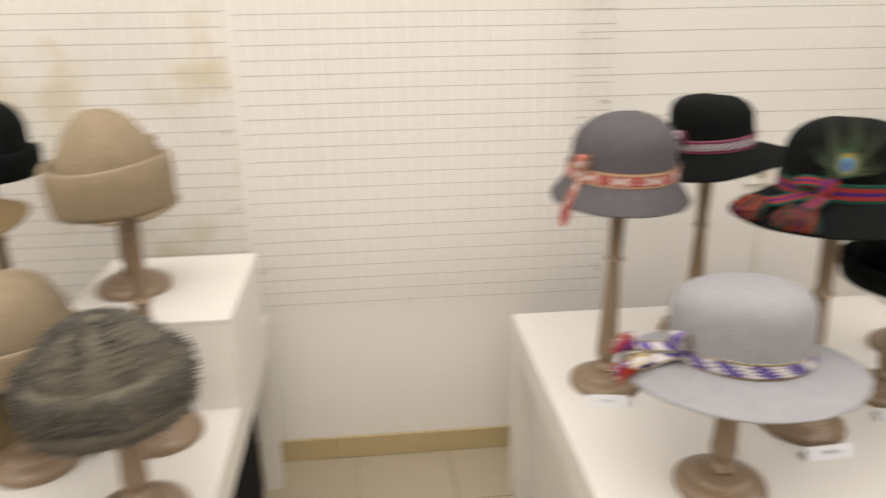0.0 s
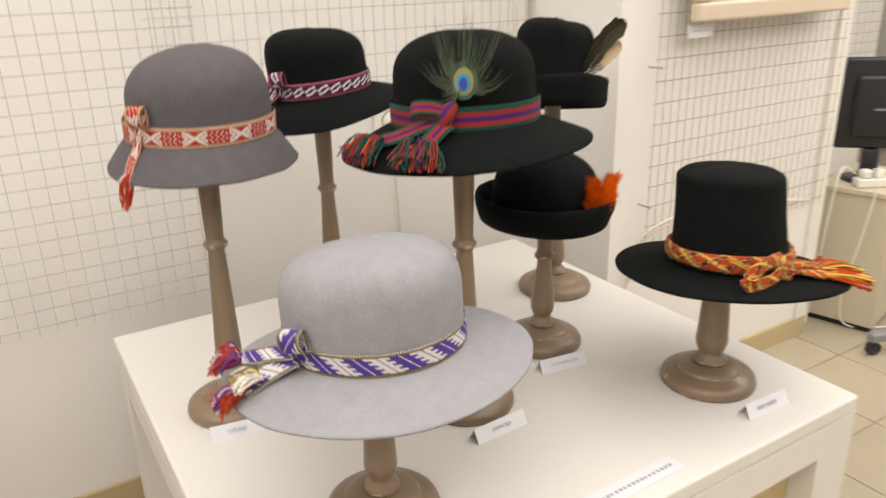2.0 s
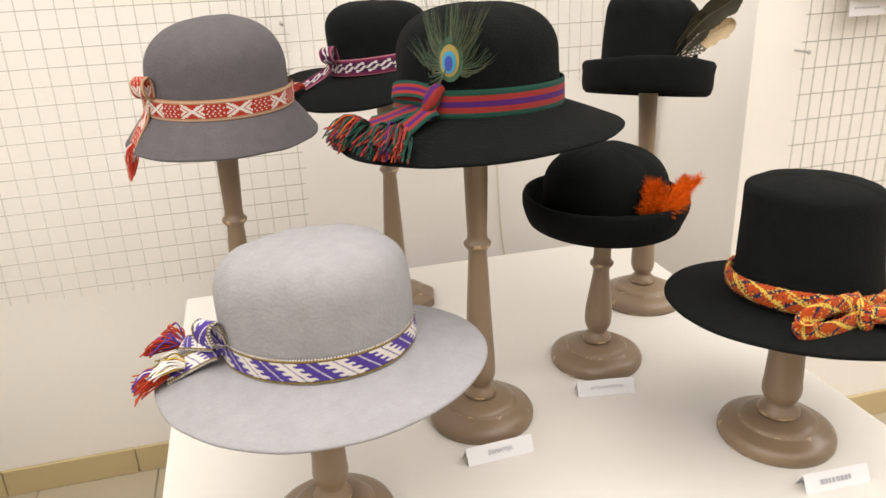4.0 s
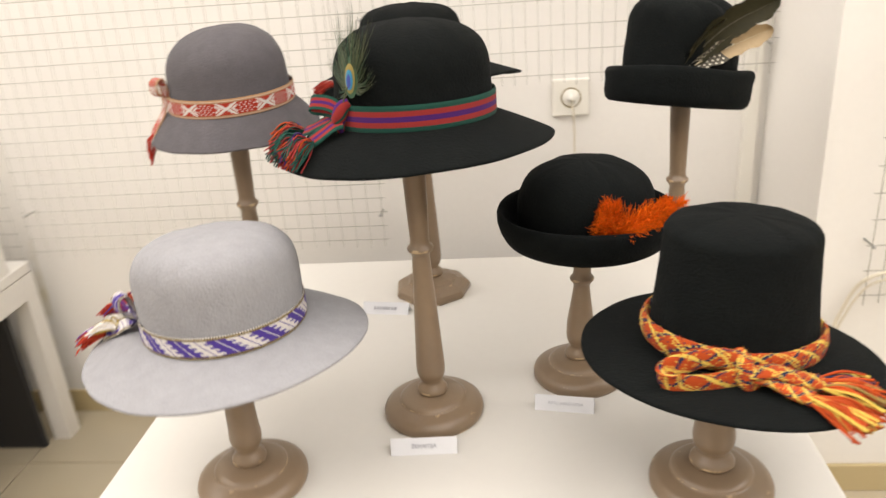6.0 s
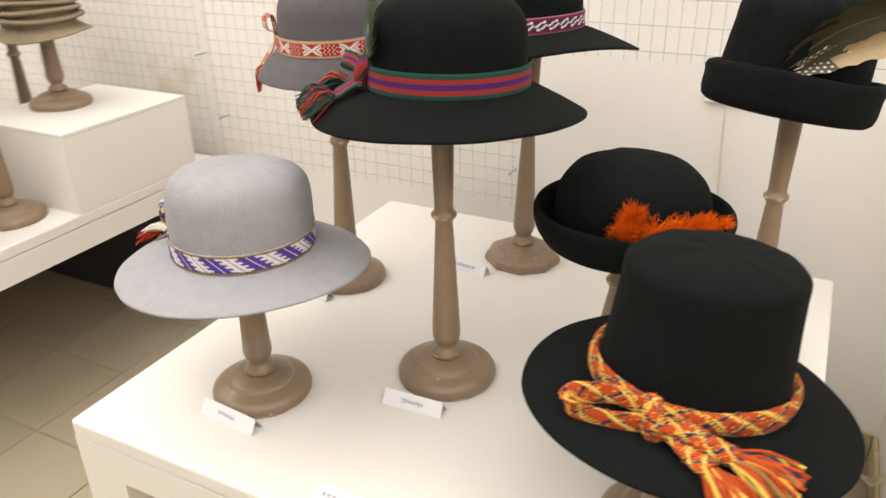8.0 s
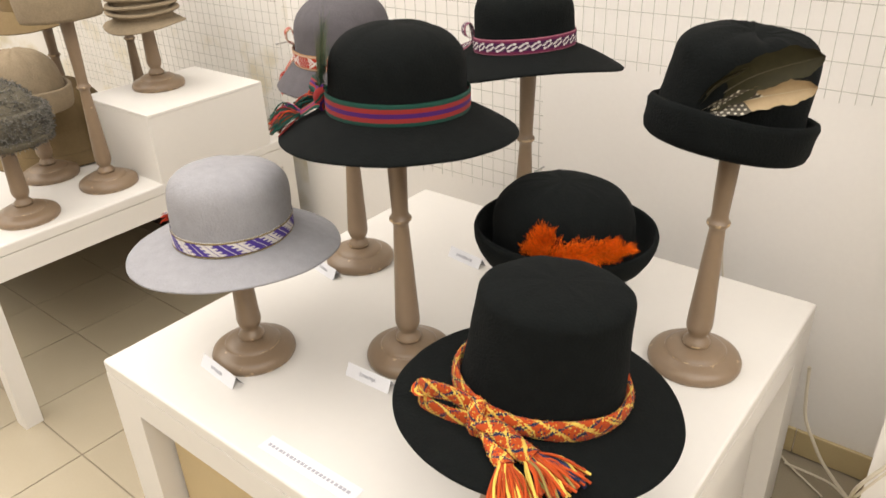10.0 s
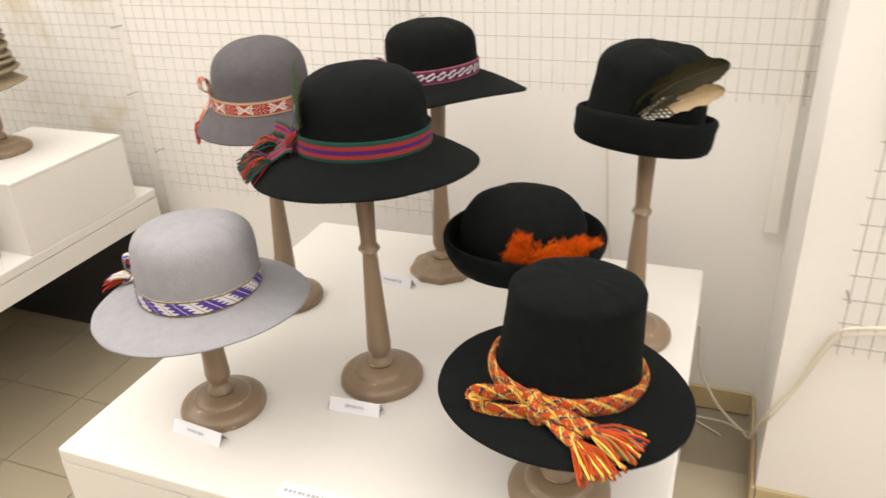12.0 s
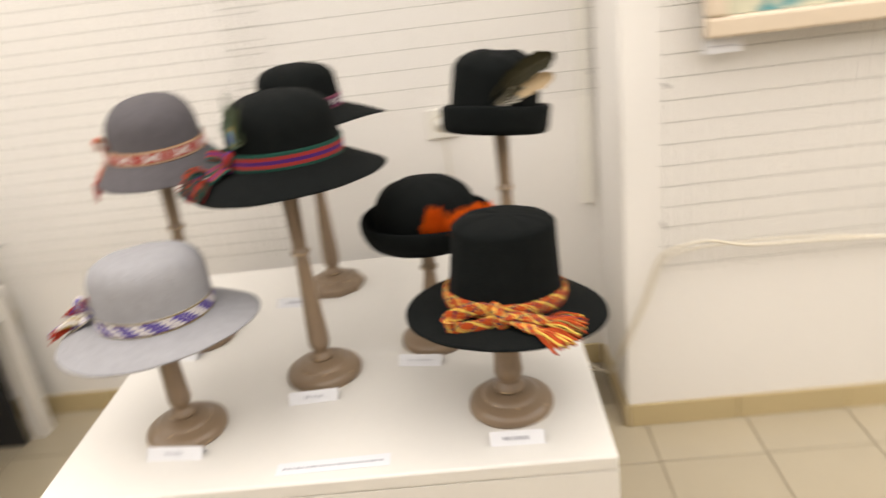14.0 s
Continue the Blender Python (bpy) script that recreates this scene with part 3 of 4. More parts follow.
tail = flat_tail(hat, [on(224, 0.016, 0.006), lay(212, 0.20, 0.012), lay(196, 0.42, 0.006), lay(186, 0.58, 0.005)], 0.027, STRIPE_WEAVE, INK_OF_STRIPE, 0.004)
tassel(hat, tail[-1], on_ring(1, 194, 0), 0.044, 0.026, 200, BRIGHT, seed=21, sag=0.55, r=0.0010, bulge=1.8)
tail = flat_tail(hat, [on(226, 0.012, 0.008), lay(224, 0.22, 0.012), lay(219, 0.42, 0.007), lay(216, 0.60, 0.005)], 0.025, STRIPE_WEAVE, INK_OF_STRIPE, 0.004)
tassel(hat, tail[-1], on_ring(1, 224, 0), 0.044, 0.028, 200, BRIGHT, seed=22, sag=0.55, r=0.0010, bulge=1.8)

EYE_BLUE, EYE_TEAL = material("peacock_blue", (0.01, 0.03, 0.25), 0.35, spec=0.6), material("peacock_teal", (0.02, 0.22, 0.36), 0.35, spec=0.6)
EYE_GOLD, EYE_GREEN = material("peacock_bronze", (0.26, 0.19, 0.035), 0.4, spec=0.6), material("peacock_green", (0.016, 0.062, 0.032), 0.45, spec=0.5, island=0.5)
BARB_DARK = material("peacock_barb_bronze", (0.10, 0.115, 0.06), 0.5, spec=0.4, island=0.5)
feather = bmesh.new()
eye_c = on(237, 0.071, 0.010)
nrm, tang = on_ring(1, 217, 0.1).normalized(), on_ring(1, 307, 0)
upv = nrm.cross(tang).normalized()
upv = upv if upv.z > 0 else -upv
for k, (rx, ry, off) in enumerate(((0.019, 0.025, 0.0), (0.014, 0.018, 0.0012), (0.010, 0.0125, 0.0022), (0.0055, 0.0085, 0.003))):
    ring = [eye_c + nrm * off + tang * rx * math.cos(2 * math.pi * j / 28) + upv * (ry * math.sin(2 * math.pi * j / 28) - 0.0015 * k) for j in range(28)]
    f = feather.faces.new([feather.verts.new(p) for p in ring])
    f.material_index = (1, 2, 3, 0)[k]
part("feather_eye", feather, [EYE_BLUE, EYE_GREEN, EYE_GOLD, EYE_TEAL], hat, "blue and bronze peacock eye")
rng, barbs = random.Random(5), bmesh.new()
for i in range(210):
    a = rng.uniform(-2.6, 2.3)
    p0 = eye_c + tang * 0.012 * math.sin(a) + upv * (0.014 * math.cos(a) - 0.006) - nrm * 0.0008
    clump = 0.5 + 0.5 * math.sin(7.0 * a + 1.0)
    ln = (0.036 + 0.036 * clump) * rng.uniform(0.75, 1.1) * (1.0 if abs(a) < 1.4 else 0.85)
    way = (tang * math.sin(a) + upv * (math.cos(a) + 0.45)).normalized()
    tip = p0 + way * ln + upv * 0.010 - tang * 0.005 * a + nrm * rng.uniform(-0.006, 0.005)
    tube(barbs, smooth_path([p0, p0 + way * ln * 0.5 + nrm * rng.uniform(-0.001, 0.003), tip], 3), lambda q: 0.00042 * (1.2 - q), 3, 0 if rng.random() < 0.35 else 1)
part("feather_vane", barbs, [EYE_GREEN, BARB_DARK], hat, "loose green and bronze feather barbs")["kind"] = "stuff"
stem, stem0 = bmesh.new(), on(227, 0.028, 0.010)
tube(stem, smooth_path([stem0, stem0.lerp(eye_c, 0.5) + nrm * 0.002, eye_c - nrm * 0.001], 6), 0.0009, 6)
part("feather_stem", stem, BARB_DARK, hat)

# dark grey cloche, red and white band
c = crown_line(0.1034, 0.0977, 0.1262, 0.3802, 2.3922)
warp = crown_warp(c, (0.003, -0.046), (0.0351, -0.0239), (0.026, -0.0046))
hat = felt_hat("grey_cloche", 0.1395, 0.5672, 0.9804, FELT_DARK, c, "dark grey felt cloche with a red and white woven band", (0.0135, 0.0399), seed=4, warp=warp)
on = on_crown(c, warp)
lay = flat_brim(hat, FELT_DARK, 0.1034, 0.1382, -0.0373, (-0.0018, -0.0009), (-0.0029, 0.0016), (0.003, -0.046), (-0.0188, 0.005), seed=4)
hat_band(hat, c, 0.002, 0.031, RED_WEAVE, INK_OF, 0.0024, D(205), "red and white patterned woven band", warp)
curl_loop(hat, on, 205, 0.014, 0.046, 0.022, RED_WEAVE, INK_OF, 0.0024)
tail = flat_tail(hat, [on(203, 0.016, 0.005), lay(204, 0.30, 0.003), lay(205, 0.65, 0.001), lay(206, 0.92, -0.001)], 0.014, RED_WEAVE, INK_OF, 0.0024)
tassel(hat, tail[-1], on_ring(0.35, 203, -0.9), 0.034, 0.008, 60, [Y_RED, Y_RED, Y_ORANGE, Y_WHITE], seed=31, sag=0.5)

# black hat at the back, burgundy band
c = crown_line(0.0971, 0.0949, 0.1177, 0.4931, 3.1531)
warp = crown_warp(c, (-0.0221, 0.0215), (0.0314, 0.0247), (-0.1255, 0.0373))
hat = felt_hat("black_hat", 0.4230, 0.7814, 0.9844, FELT_BLACK, c, "black felt hat with a burgundy and white woven band", (0.1143, -0.0425), seed=5, warp=warp)
on = on_crown(c, warp)
lay = flat_brim(hat, FELT_BLACK, 0.0971, 0.1859, -0.0208, (0.0009, -0.0176), (-0.0142, 0.0055), (-0.0221, 0.0215), (0.0362, -0.0165), seed=5)
hat_band(hat, c, 0.006, 0.034, BURGUNDY_WEAVE, INK_OF, 0.0028, D(206), "burgundy woven band with white hooked figures", warp)
curl_loop(hat, on, 206, 0.014, 0.040, 0.024, BURGUNDY_WEAVE, INK_OF, 0.0028)
tail = flat_tail(hat, [on(200, 0.020, 0.005), lay(196, 0.25, 0.010), lay(193, 0.6, 0.004)], 0.020, BURGUNDY_WEAVE, INK_OF, 0.0028)
tassel(hat, tail[-1], on_ring(1, 192, 0), 0.042, 0.016, 60, [Y_RED, Y_CRIM, Y_RED, Y_WHITE], seed=41, sag=0.3)

# tall black hat, wool scarf band
c = crown_line(0.0973, 0.0876, 0.1572, 0.8563, 2.5434)
warp = crown_warp(c, (0.0252, 0.0589), (0.0127, 0.0585), (-0.0141, 0.0323))
hat = felt_hat("black_hat", 0.8494, 0.1661, 0.7410, FELT_BLACK, c, "tall black felt hat with a knotted orange wool band", (-0.0459, -0.0796), seed=2, warp=warp)
on = on_crown(c, warp)
lay = flat_brim(hat, FELT_BLACK, 0.0973, 0.1794, -0.0096, (-0.0039, -0.0008), (-0.0054, -0.0018), (0.0252, 0.0589), (-0.0238, 0.0127), seed=2)


def wool(parent, name, line, rw, rt, twist, seed, label=""):
    """A soft twisted wool braid: an oval tube whose threads run slantwise in orange, yellow and navy."""
    rng = random.Random(seed)
    bm, n, rows, line = bmesh.new(), 36, [], smooth_path(line, 3)
    for i, p in enumerate(line):
        d = (line[min(i + 1, len(line) - 1)] - line[max(i - 1, 0)]).normalized()
        out = d.cross(Vector((0, 0, 1)))
        out = out.normalized() if out.length > 1e-3 else Vector((1, 0, 0))
        up = out.cross(d)
        row = []
        for j in range(n):
            a = 2 * math.pi * j / n
            lump = 1 + 0.10 * math.sin(2 * a + twist * i / 3) + 0.07 * noise.noise(Vector((j * 0.8, i * 0.35, seed))) + 0.035 * math.sin(3 * (a * 4 + i * 0.5))
            row.append(p + lump * (rt * math.cos(a) * out + rw * math.sin(a) * up))
            if rng.random() < 0.12:
                e = row[-1] + (row[-1] - p).normalized() * rng.uniform(0.0006, 0.0022) + d * rng.uniform(-0.003, 0.003)
                tube(bm, [row[-1], e], 0.00018, 3, rng.choice((0, 0, 1, 2)))
        rows.append(row)

    def ink(i, j):
        u = (j * 1.5 + i * 0.85 + 3.0 * noise.noise(Vector((i * 0.10, j * 0.22, seed)))) % 18
        v = (j * 1.5 - i * 0.85 + 2.0 * noise.noise(Vector((i * 0.10, j * 0.22, seed + 9)))) % 18
        if rng.random() < 0.13:
            return rng.randrange(3)
        return 1 if u < 5.4 and (i // 2 + j) % 4 else 2 if v < 3.4 or 3.6 < u < 4.8 else 1 if v < 4.6 and (i // 2 + j) % 2 else 0

    vs = grid_mesh(bm, rows, True, ink)
    bm.faces.new(vs[0][::-1])
    bm.faces.new(vs[-1])
    return part(name, bm, [Y_ORANGE, Y_YELLOW, Y_NAVY], parent, label)


ring_line = [warp(D(268 + 3 * j), radius_at(c, 0.020) + 0.005, 0.021 + 0.005 * math.cos(D(3 * j + 85))) for j in range(121)]
wool(hat, "wool_band", ring_line, 0.0128, 0.0052, 0.22, 1, "orange, yellow and navy twisted wool band")
wool(hat, "knot", smooth_path([on(257, 0.034, 0.008), on(259, 0.028, 0.017), on(262, 0.014, 0.021), on(265, 0.003, 0.016)], 6), 0.011, 0.009, 0.3, 2, "thick wool knot")
wool(hat, "bow_loop", smooth_path([on(260, 0.024, 0.016), lay(248, 0.28, 0.034), lay(236, 0.50, 0.033), lay(229, 0.60, 0.020), lay(233, 0.56, 0.007), lay(245, 0.36, 0.007), on(259, 0.014, 0.018)], 7), 0.0120, 0.0028, 0.2, 3)
tail = smooth_path([on(262, 0.016, 0.018), lay(276, 0.24, 0.018), lay(288, 0.34, 0.013), lay(298, 0.44, 0.009)], 7)
wool(hat, "scarf_tail", tail, 0.007, 0.0135, 0.2, 4)
tail2 = smooth_path([on(263, 0.010, 0.016), lay(273, 0.28, 0.012), lay(282, 0.48, 0.008), lay(287, 0.62, 0.007)], 7)
wool(hat, "scarf_tail", tail2, 0.006, 0.0115, 0.2, 5)
tassel(hat, tail[-1], (0.85, -0.22, 0), 0.056, 0.032, 84, [Y_ORANGE, Y_YELLOW, Y_NAVY, Y_ORANGE, Y_ORANGE, Y_OLIVE, Y_ORANGE], 0.0017, 0.14, "orange and yellow wool fringe", 51)
tassel(hat, tail2[-1], (0.62, -0.70, 0), 0.058, 0.022, 64, [Y_YELLOW, Y_ORANGE, Y_ORANGE, Y_YELLOW, Y_ORANGE], 0.0017, 0.20, "orange and yellow wool fringe", 52)


# black cap with a turned-up cuff
def cap_dent(x, y, z):
    k = max(0.0, (z - 0.10) / 0.07)
    return k * (0.010 * math.exp(-((x - 0.01) / 0.022) ** 2 - ((y + 0.01) / 0.06) ** 2) + 0.010 * max(0, x / 0.1) ** 2)


c = crown_line(0.1006, 0.0954, 0.1717, 0.672, 2.9422)
warp = crown_warp(c, (-0.0334, 0.1815), (-0.0201, -0.0535), (-0.006, 0.1303))
hat = felt_hat("black_felt_hat", 0.8737, 0.6468, 0.9290, FELT_BLACK, c, "black felt hat with a turned-up cuff and two feathers", (-0.127, -0.1615), seed=6, warp=warp, dent=cap_dent, wob=0.003)
on = on_crown(c, warp)


def cuff_section(th, r=0.118, oval=(0.0, 0.0)):
    w = 0.003 * math.sin(th * 1.0 + 2.2) + 0.002 * math.sin(3 * th + 1)
    k = 1 + two_fold(th, *oval)
    r0, r1, top = (r - 0.018) * k, r * k, 0.052 + w
    return [(r0, 0.004), (r0 + 0.008, -0.005), (r1 - 0.008, -0.006), (r1 - 0.002, -0.001), (r1 + 0.001, 0.010), (r1 + 0.001, top * 0.6), (r1 + 0.003, top - 0.008),
            (r1, top - 0.001), (r1 - 0.005, top + 0.001), (r1 - 0.009, top - 0.004), (r1 - 0.010, top - 0.015), (r0 + 0.006, 0.012)]


ring_body("turned_up_brim", hat, FELT_BLACK, lambda th: cuff_section(th, 0.1179, (0.0196, 0.0611)))
F_DARK = material("dark_olive_feather", (0.022, 0.019, 0.007), 0.6, grain=0.4, grain_scale=120, spec=0.15)
F_TAN = material("tan_feather", (0.36, 0.26, 0.14), 0.6, grain=0.12, grain_scale=200, blotch=0.1, blotch_scale=40)
F_WHITE, F_BROWN = material("white_feather_spot", (0.6, 0.56, 0.45), 0.6), material("brown_feather", (0.05, 0.04, 0.025), 0.6, grain=0.2)
QUILL_DARK = material("dark_quill", (0.07, 0.055, 0.03), 0.5)
QUILL = material("quill", (0.45, 0.38, 0.25), 0.4)


def quill_feather(parent, start, end, up, width, spots, mats, label, bend=0.01, notch=0.0, seed=1):
    """A vane of two sides along a curved quill, with split barbs at its edge and, if spots, a dotted part."""
    rng = random.Random(seed)
    start, end = Vector(start), Vector(end)
    d = (end - start).normalized()
    up = (Vector(up) - d * Vector(up).dot(d)).normalized()
    face = d.cross(up)
    line = smooth_path([start, start.lerp(end, 0.5) + up * bend + face * 0.004, end], 22)
    bm, n = bmesh.new(), len(line) - 1
    for sgn in (1, -1):
        rows = []
        for k in range(9):
            v = k / 8
            row = []
            for i, p in enumerate(line):
                u = i / n
                w = width * min(1, (u / 0.30) ** 0.7) * (1 - max(0, (u - 0.72) / 0.28) ** 2.2) + 0.0006
                w *= 1 + 0.07 * math.sin(31 * u + seed) * (v > 0.9) + (rng.uniform(-0.05, 0.05) if v == 1 else 0)
                row.append(p + (up * sgn * w + d * w * 0.55) * v + face * (0.006 * v * v - 0.0006 * (sgn > 0)))
            rows.append(row)

        def ink(i, j):
            if spots and j / n < 0.56 - 0.02 * i and (sgn > 0 or j / n < 0.40):
                return 1 if (i + 2 * (j // 2)) % 3 == 0 and j % 2 == 0 else 2
            return 0
        grid_mesh(bm, rows, False, ink)
    tube(bm, line, lambda u: 0.0011 * (1.1 - u), 6, 3)
    return part("feather", bm, mats, parent, label)


quill_feather(hat, (-0.026, -0.100, 0.046), (0.112, -0.086, 0.163), (-0.35, -0.1, 1), 0.021, False, [F_DARK, F_DARK, F_DARK, QUILL_DARK], "dark olive-brown cock feather", 0.014, seed=3)
quill_feather(hat, (-0.020, -0.106, 0.048), (0.114, -0.072, 0.121), (-0.3, -0.1, 1), 0.0155, True, [F_TAN, F_WHITE, F_BROWN, QUILL], "tan feather with white-dotted brown base", 0.004, seed=4)
quill_feather(hat, (-0.026, -0.101, 0.050), (0.030, -0.112, 0.128), (-0.6, -0.1, 1), 0.003, False, [F_DARK, F_DARK, F_DARK, QUILL_DARK], "thin split dark feather", 0.008, seed=5)

# black bowler, rolled brim and orange down
c = crown_line(0.1041, 0.1022, 0.1201, 0.3594, 2.4587)
warp = crown_warp(c, (0.0243, 0.0838), (-0.054, -0.0341), (-0.0072, -0.0036))
hat = felt_hat("black_bowler", 0.7075, 0.4638, 0.7703, FELT_BLACK, c, "black felt bowler with a rolled-up brim and orange down", (-0.0564, 0.037), seed=7, warp=warp)
on = on_crown(c, warp)


def roll_section(th):
    k = 1 + two_fold(th, 0.0317, 0.0651)
    w = two_fold(th, -0.0013, 0.0006) - 0.0016 * math.cos(th) - 0.003 * math.sin(th) + 0.0015 * math.sin(3 * th)
    r0, r1, top = 0.099 * k, 0.1326 * k, 0.0428 + w
    return [(r0, 0.003), (r0 + 0.010, -0.005), (r0 + 0.024, -0.003), (r1 - 0.004, 0.010), (r1 + 0.001, 0.024), (r1 + 0.002, top - 0.006), (r1, top), (r1 - 0.004, top + 0.001),
            (r1 - 0.006, top - 0.004), (r1 - 0.007, 0.026), (r1 - 0.012, 0.012), (r0 + 0.016, 0.003), (r0 + 0.004, 0.008)]


ring_body("rolled_brim", hat, FELT_BLACK, roll_section)


def down_feather(parent, points, width, count, seed):
    """Soft barbs standing off a quill that follows the points."""
    rng = random.Random(seed)
    bm, line = bmesh.new(), smooth_path(points, 12)
    for i in range(count):
        u = rng.random() ** 0.85
        k = min(int(u * (len(line) - 1)), len(line) - 2)
        p = line[k].lerp(line[k + 1], rng.random())
        way = (line[k + 1] - line[k]).normalized()
        out = Vector((p.x, p.y, 0.0)).normalized()
        side = way.cross(out).normalized()
        v, w = rng.uniform(-1, 1), width * (1 - 0.45 * u)
        v *= 0.35 if side.z * v < 0 else 1.0
        e = p + side * v * w + way * w * rng.uniform(0.2, 1.0) + out * rng.uniform(-0.05, 0.55) * w
        m = p.lerp(e, 0.5) + Vector((rng.uniform(-1, 1), rng.uniform(-1, 1), rng.uniform(-1, 1))) * 0.003
        tube(bm, smooth_path([p, m, e], 3), lambda q: 0.0006 * (1.15 - q), 3)
        for _ in range(3):
            b0 = m.lerp(e, rng.random())
            b1 = b0 + (e - p).normalized() * 0.006 + Vector((rng.uniform(-1, 1), rng.uniform(-1, 1), rng.uniform(-1, 1))) * 0.006
            tube(bm, [b0, b1], 0.0003, 3)
    return part("down_feather", bm, F_ORANGE, parent, "fluffy orange marabou down")


down_feather(hat, [on(279, 0.036, 0.006), on(282, 0.055, 0.009), on(286, 0.076, 0.008)], 0.028, 640, 61)
down_feather(hat, [on(283, 0.036, 0.007), on(298, 0.048, 0.013), on(314, 0.052, 0.014), on(328, 0.054, 0.015), on(335, 0.055, 0.016)], 0.035, 1150, 62)
down_feather(hat, [on(322, 0.050, 0.014), on(334, 0.060, 0.028), on(342, 0.068, 0.042)], 0.014, 150, 63)



# ---- name cards ----
def letters(text, size, depth=0.0002):
    data = bpy.data.curves.new("letters", "FONT")
    data.body, data.size, data.align_x, data.align_y, data.extrude = text, size, "CENTER", "CENTER", depth
    ob = bpy.data.objects.new("letters", data)
    scene.collection.objects.link(ob)
    me = bpy.data.meshes.new_from_object(ob.evaluated_get(bpy.context.evaluated_depsgraph_get()))
    bpy.data.objects.remove(ob)
    bm = bmesh.new()
    bm.from_mesh(me)
    return bm


def bars(width, size, count, seed):
    """Rows of plain bars where the writing is too small to read."""
    rng, bm, x = random.Random(seed), bmesh.new(), -width / 2
    for i in range(count):
        w = width / count * rng.uniform(0.5, 0.85)
        box_bm(x, x + w, -size / 2, size / 2, 0, 0.0003, bm=bm)
        x += width / count
    return bm


def name_card(p, q, writing, label, size=0.0125, seed=1):
    """A folded paper tent standing between the points p and q of the table."""
    p, q = Vector((*p, TOP)), Vector((*q, TOP))
    w = (q - p).length
    mid = (p + q) / 2
    t = thing("name_card", mid.x, mid.y, TOP, label, "card", "name cards before the hats", rz=math.degrees(math.atan2(q.y - p.y, q.x - p.x)))
    bm = bmesh.new()
    front, back, h, th = 0.0, 0.024, 0.022, 0.0004
    sec = [(front, 0.0003), (back / 2, h), (back, 0.0003), (back - th * 1.5, 0.0003), (back / 2, h - th * 2.5), (front + th * 1.5, 0.0003)]
    rows = [[Vector((x, y, z)) for y, z in sec] for x in (-w / 2, w / 2)]
    vs = grid_mesh(bm, rows)
    bm.faces.new((vs[0][0], vs[0][1], vs[0][4], vs[0][5]))
    bm.faces.new((vs[0][1], vs[0][2], vs[0][3], vs[0][4]))
    bm.faces.new((vs[1][5], vs[1][4], vs[1][1], vs[1][0]))
    bm.faces.new((vs[1][4], vs[1][3], vs[1][2], vs[1][1]))
    part("folded_card", bm, PAPER, t, smooth=False)
    lean = math.degrees(math.atan2(h, back / 2))
    ink = part("writing", letters(writing, size) if writing else bars(w * 0.5, 0.006, 8, seed), INK, t, "dark printed lettering", False)
    ink.matrix_basis = pose(0.002 * seed - 0.006, back / 4 - 0.0012, h * 0.52 + 0.0004, lean, 0, 0)
    return t


name_card((0.168, 0.101), (0.274, 0.091), "SUVALKIJA", "small folded white name card before the grey hat", 0.0075, 2)
name_card((0.406, 0.238), (0.503, 0.243), "ŽEMAITIJA", "small folded white name card before the peacock-feather hat", 0.0080, 3)
name_card((0.618, 0.348), (0.708, 0.334), "RYTŲ AUKŠTAITIJA", "small folded white name card before the bowler", 0.0062, 4)
name_card((0.797, 0.054), (0.891, 0.051), "", "small folded white name card before the tall hat", seed=2)
name_card((0.286, 0.686), (0.380, 0.675), "", "small folded white name card before the back hat", seed=3)
name_card((0.066, 0.471), (0.148, 0.457), "DZŪKIJA", "small folded white name card before the cloche", 0.0075, seed=3)
strip = thing("title_card", 0.522, 0.044, TOP, "long flat white paper strip with one printed line", "card", rz=1)
flat_box("paper_strip", -0.100, 0.100, -0.016, 0.016, 0.0003, 0.0010, PAPER, strip)
part("writing", bars(0.178, 0.0055, 22, 9), INK, strip, "small dark printed line", False).location = (0, -0.001, 0.0011)


# ---- on the walls ----
outlet = thing("wall_socket", 0.737, WY, 0.845, "white square wall socket with a round insert", "socket")
part("plate", box_bm(-0.043, 0.043, -0.013, -0.0005, -0.043, 0.043, 0.004), PLASTIC, outlet, smooth=False)
# thin tan ring: the gap's shadow round the plug, put in as colour
ring = lathe([(0.0215, 0), (0.0235, 0), (0.0235, 0.0012), (0.0215, 0.0012), (0.0215, 0)], 32)
bmesh.ops.rotate(ring, verts=ring.verts[:], cent=(0, 0, 0), matrix=Matrix.Rotation(D(90), 3, "X"))
bmesh.ops.translate(ring, verts=ring.verts[:], vec=(0, -0.0132, 0))
part("socket_ring", ring, material("socket_shadow_gap", (0.42, 0.34, 0.20), 0.7), outlet, "painted shade of the gap round the plug")
plug = lathe([(0, 0), (0.019, 0), (0.019, 0.003), (0.016, 0.0055), (0.008, 0.0055), (0.0075, 0.014), (0, 0.0145)], 28)
bmesh.ops.rotate(plug, verts=plug.verts[:], cent=(0, 0, 0), matrix=Matrix.Rotation(D(90), 3, "X"))
bmesh.ops.translate(plug, verts=plug.verts[:], vec=(0, -0.0132, 0))
part("plug", plug, PLASTIC, outlet)


def cable(points, r, label, mat=CABLE):
    bm = bmesh.new()
    tube(bm, smooth_path(points, 8), r, 8)
    return tagged(part("cable", bm, mat), label, "cable", "loose cables")


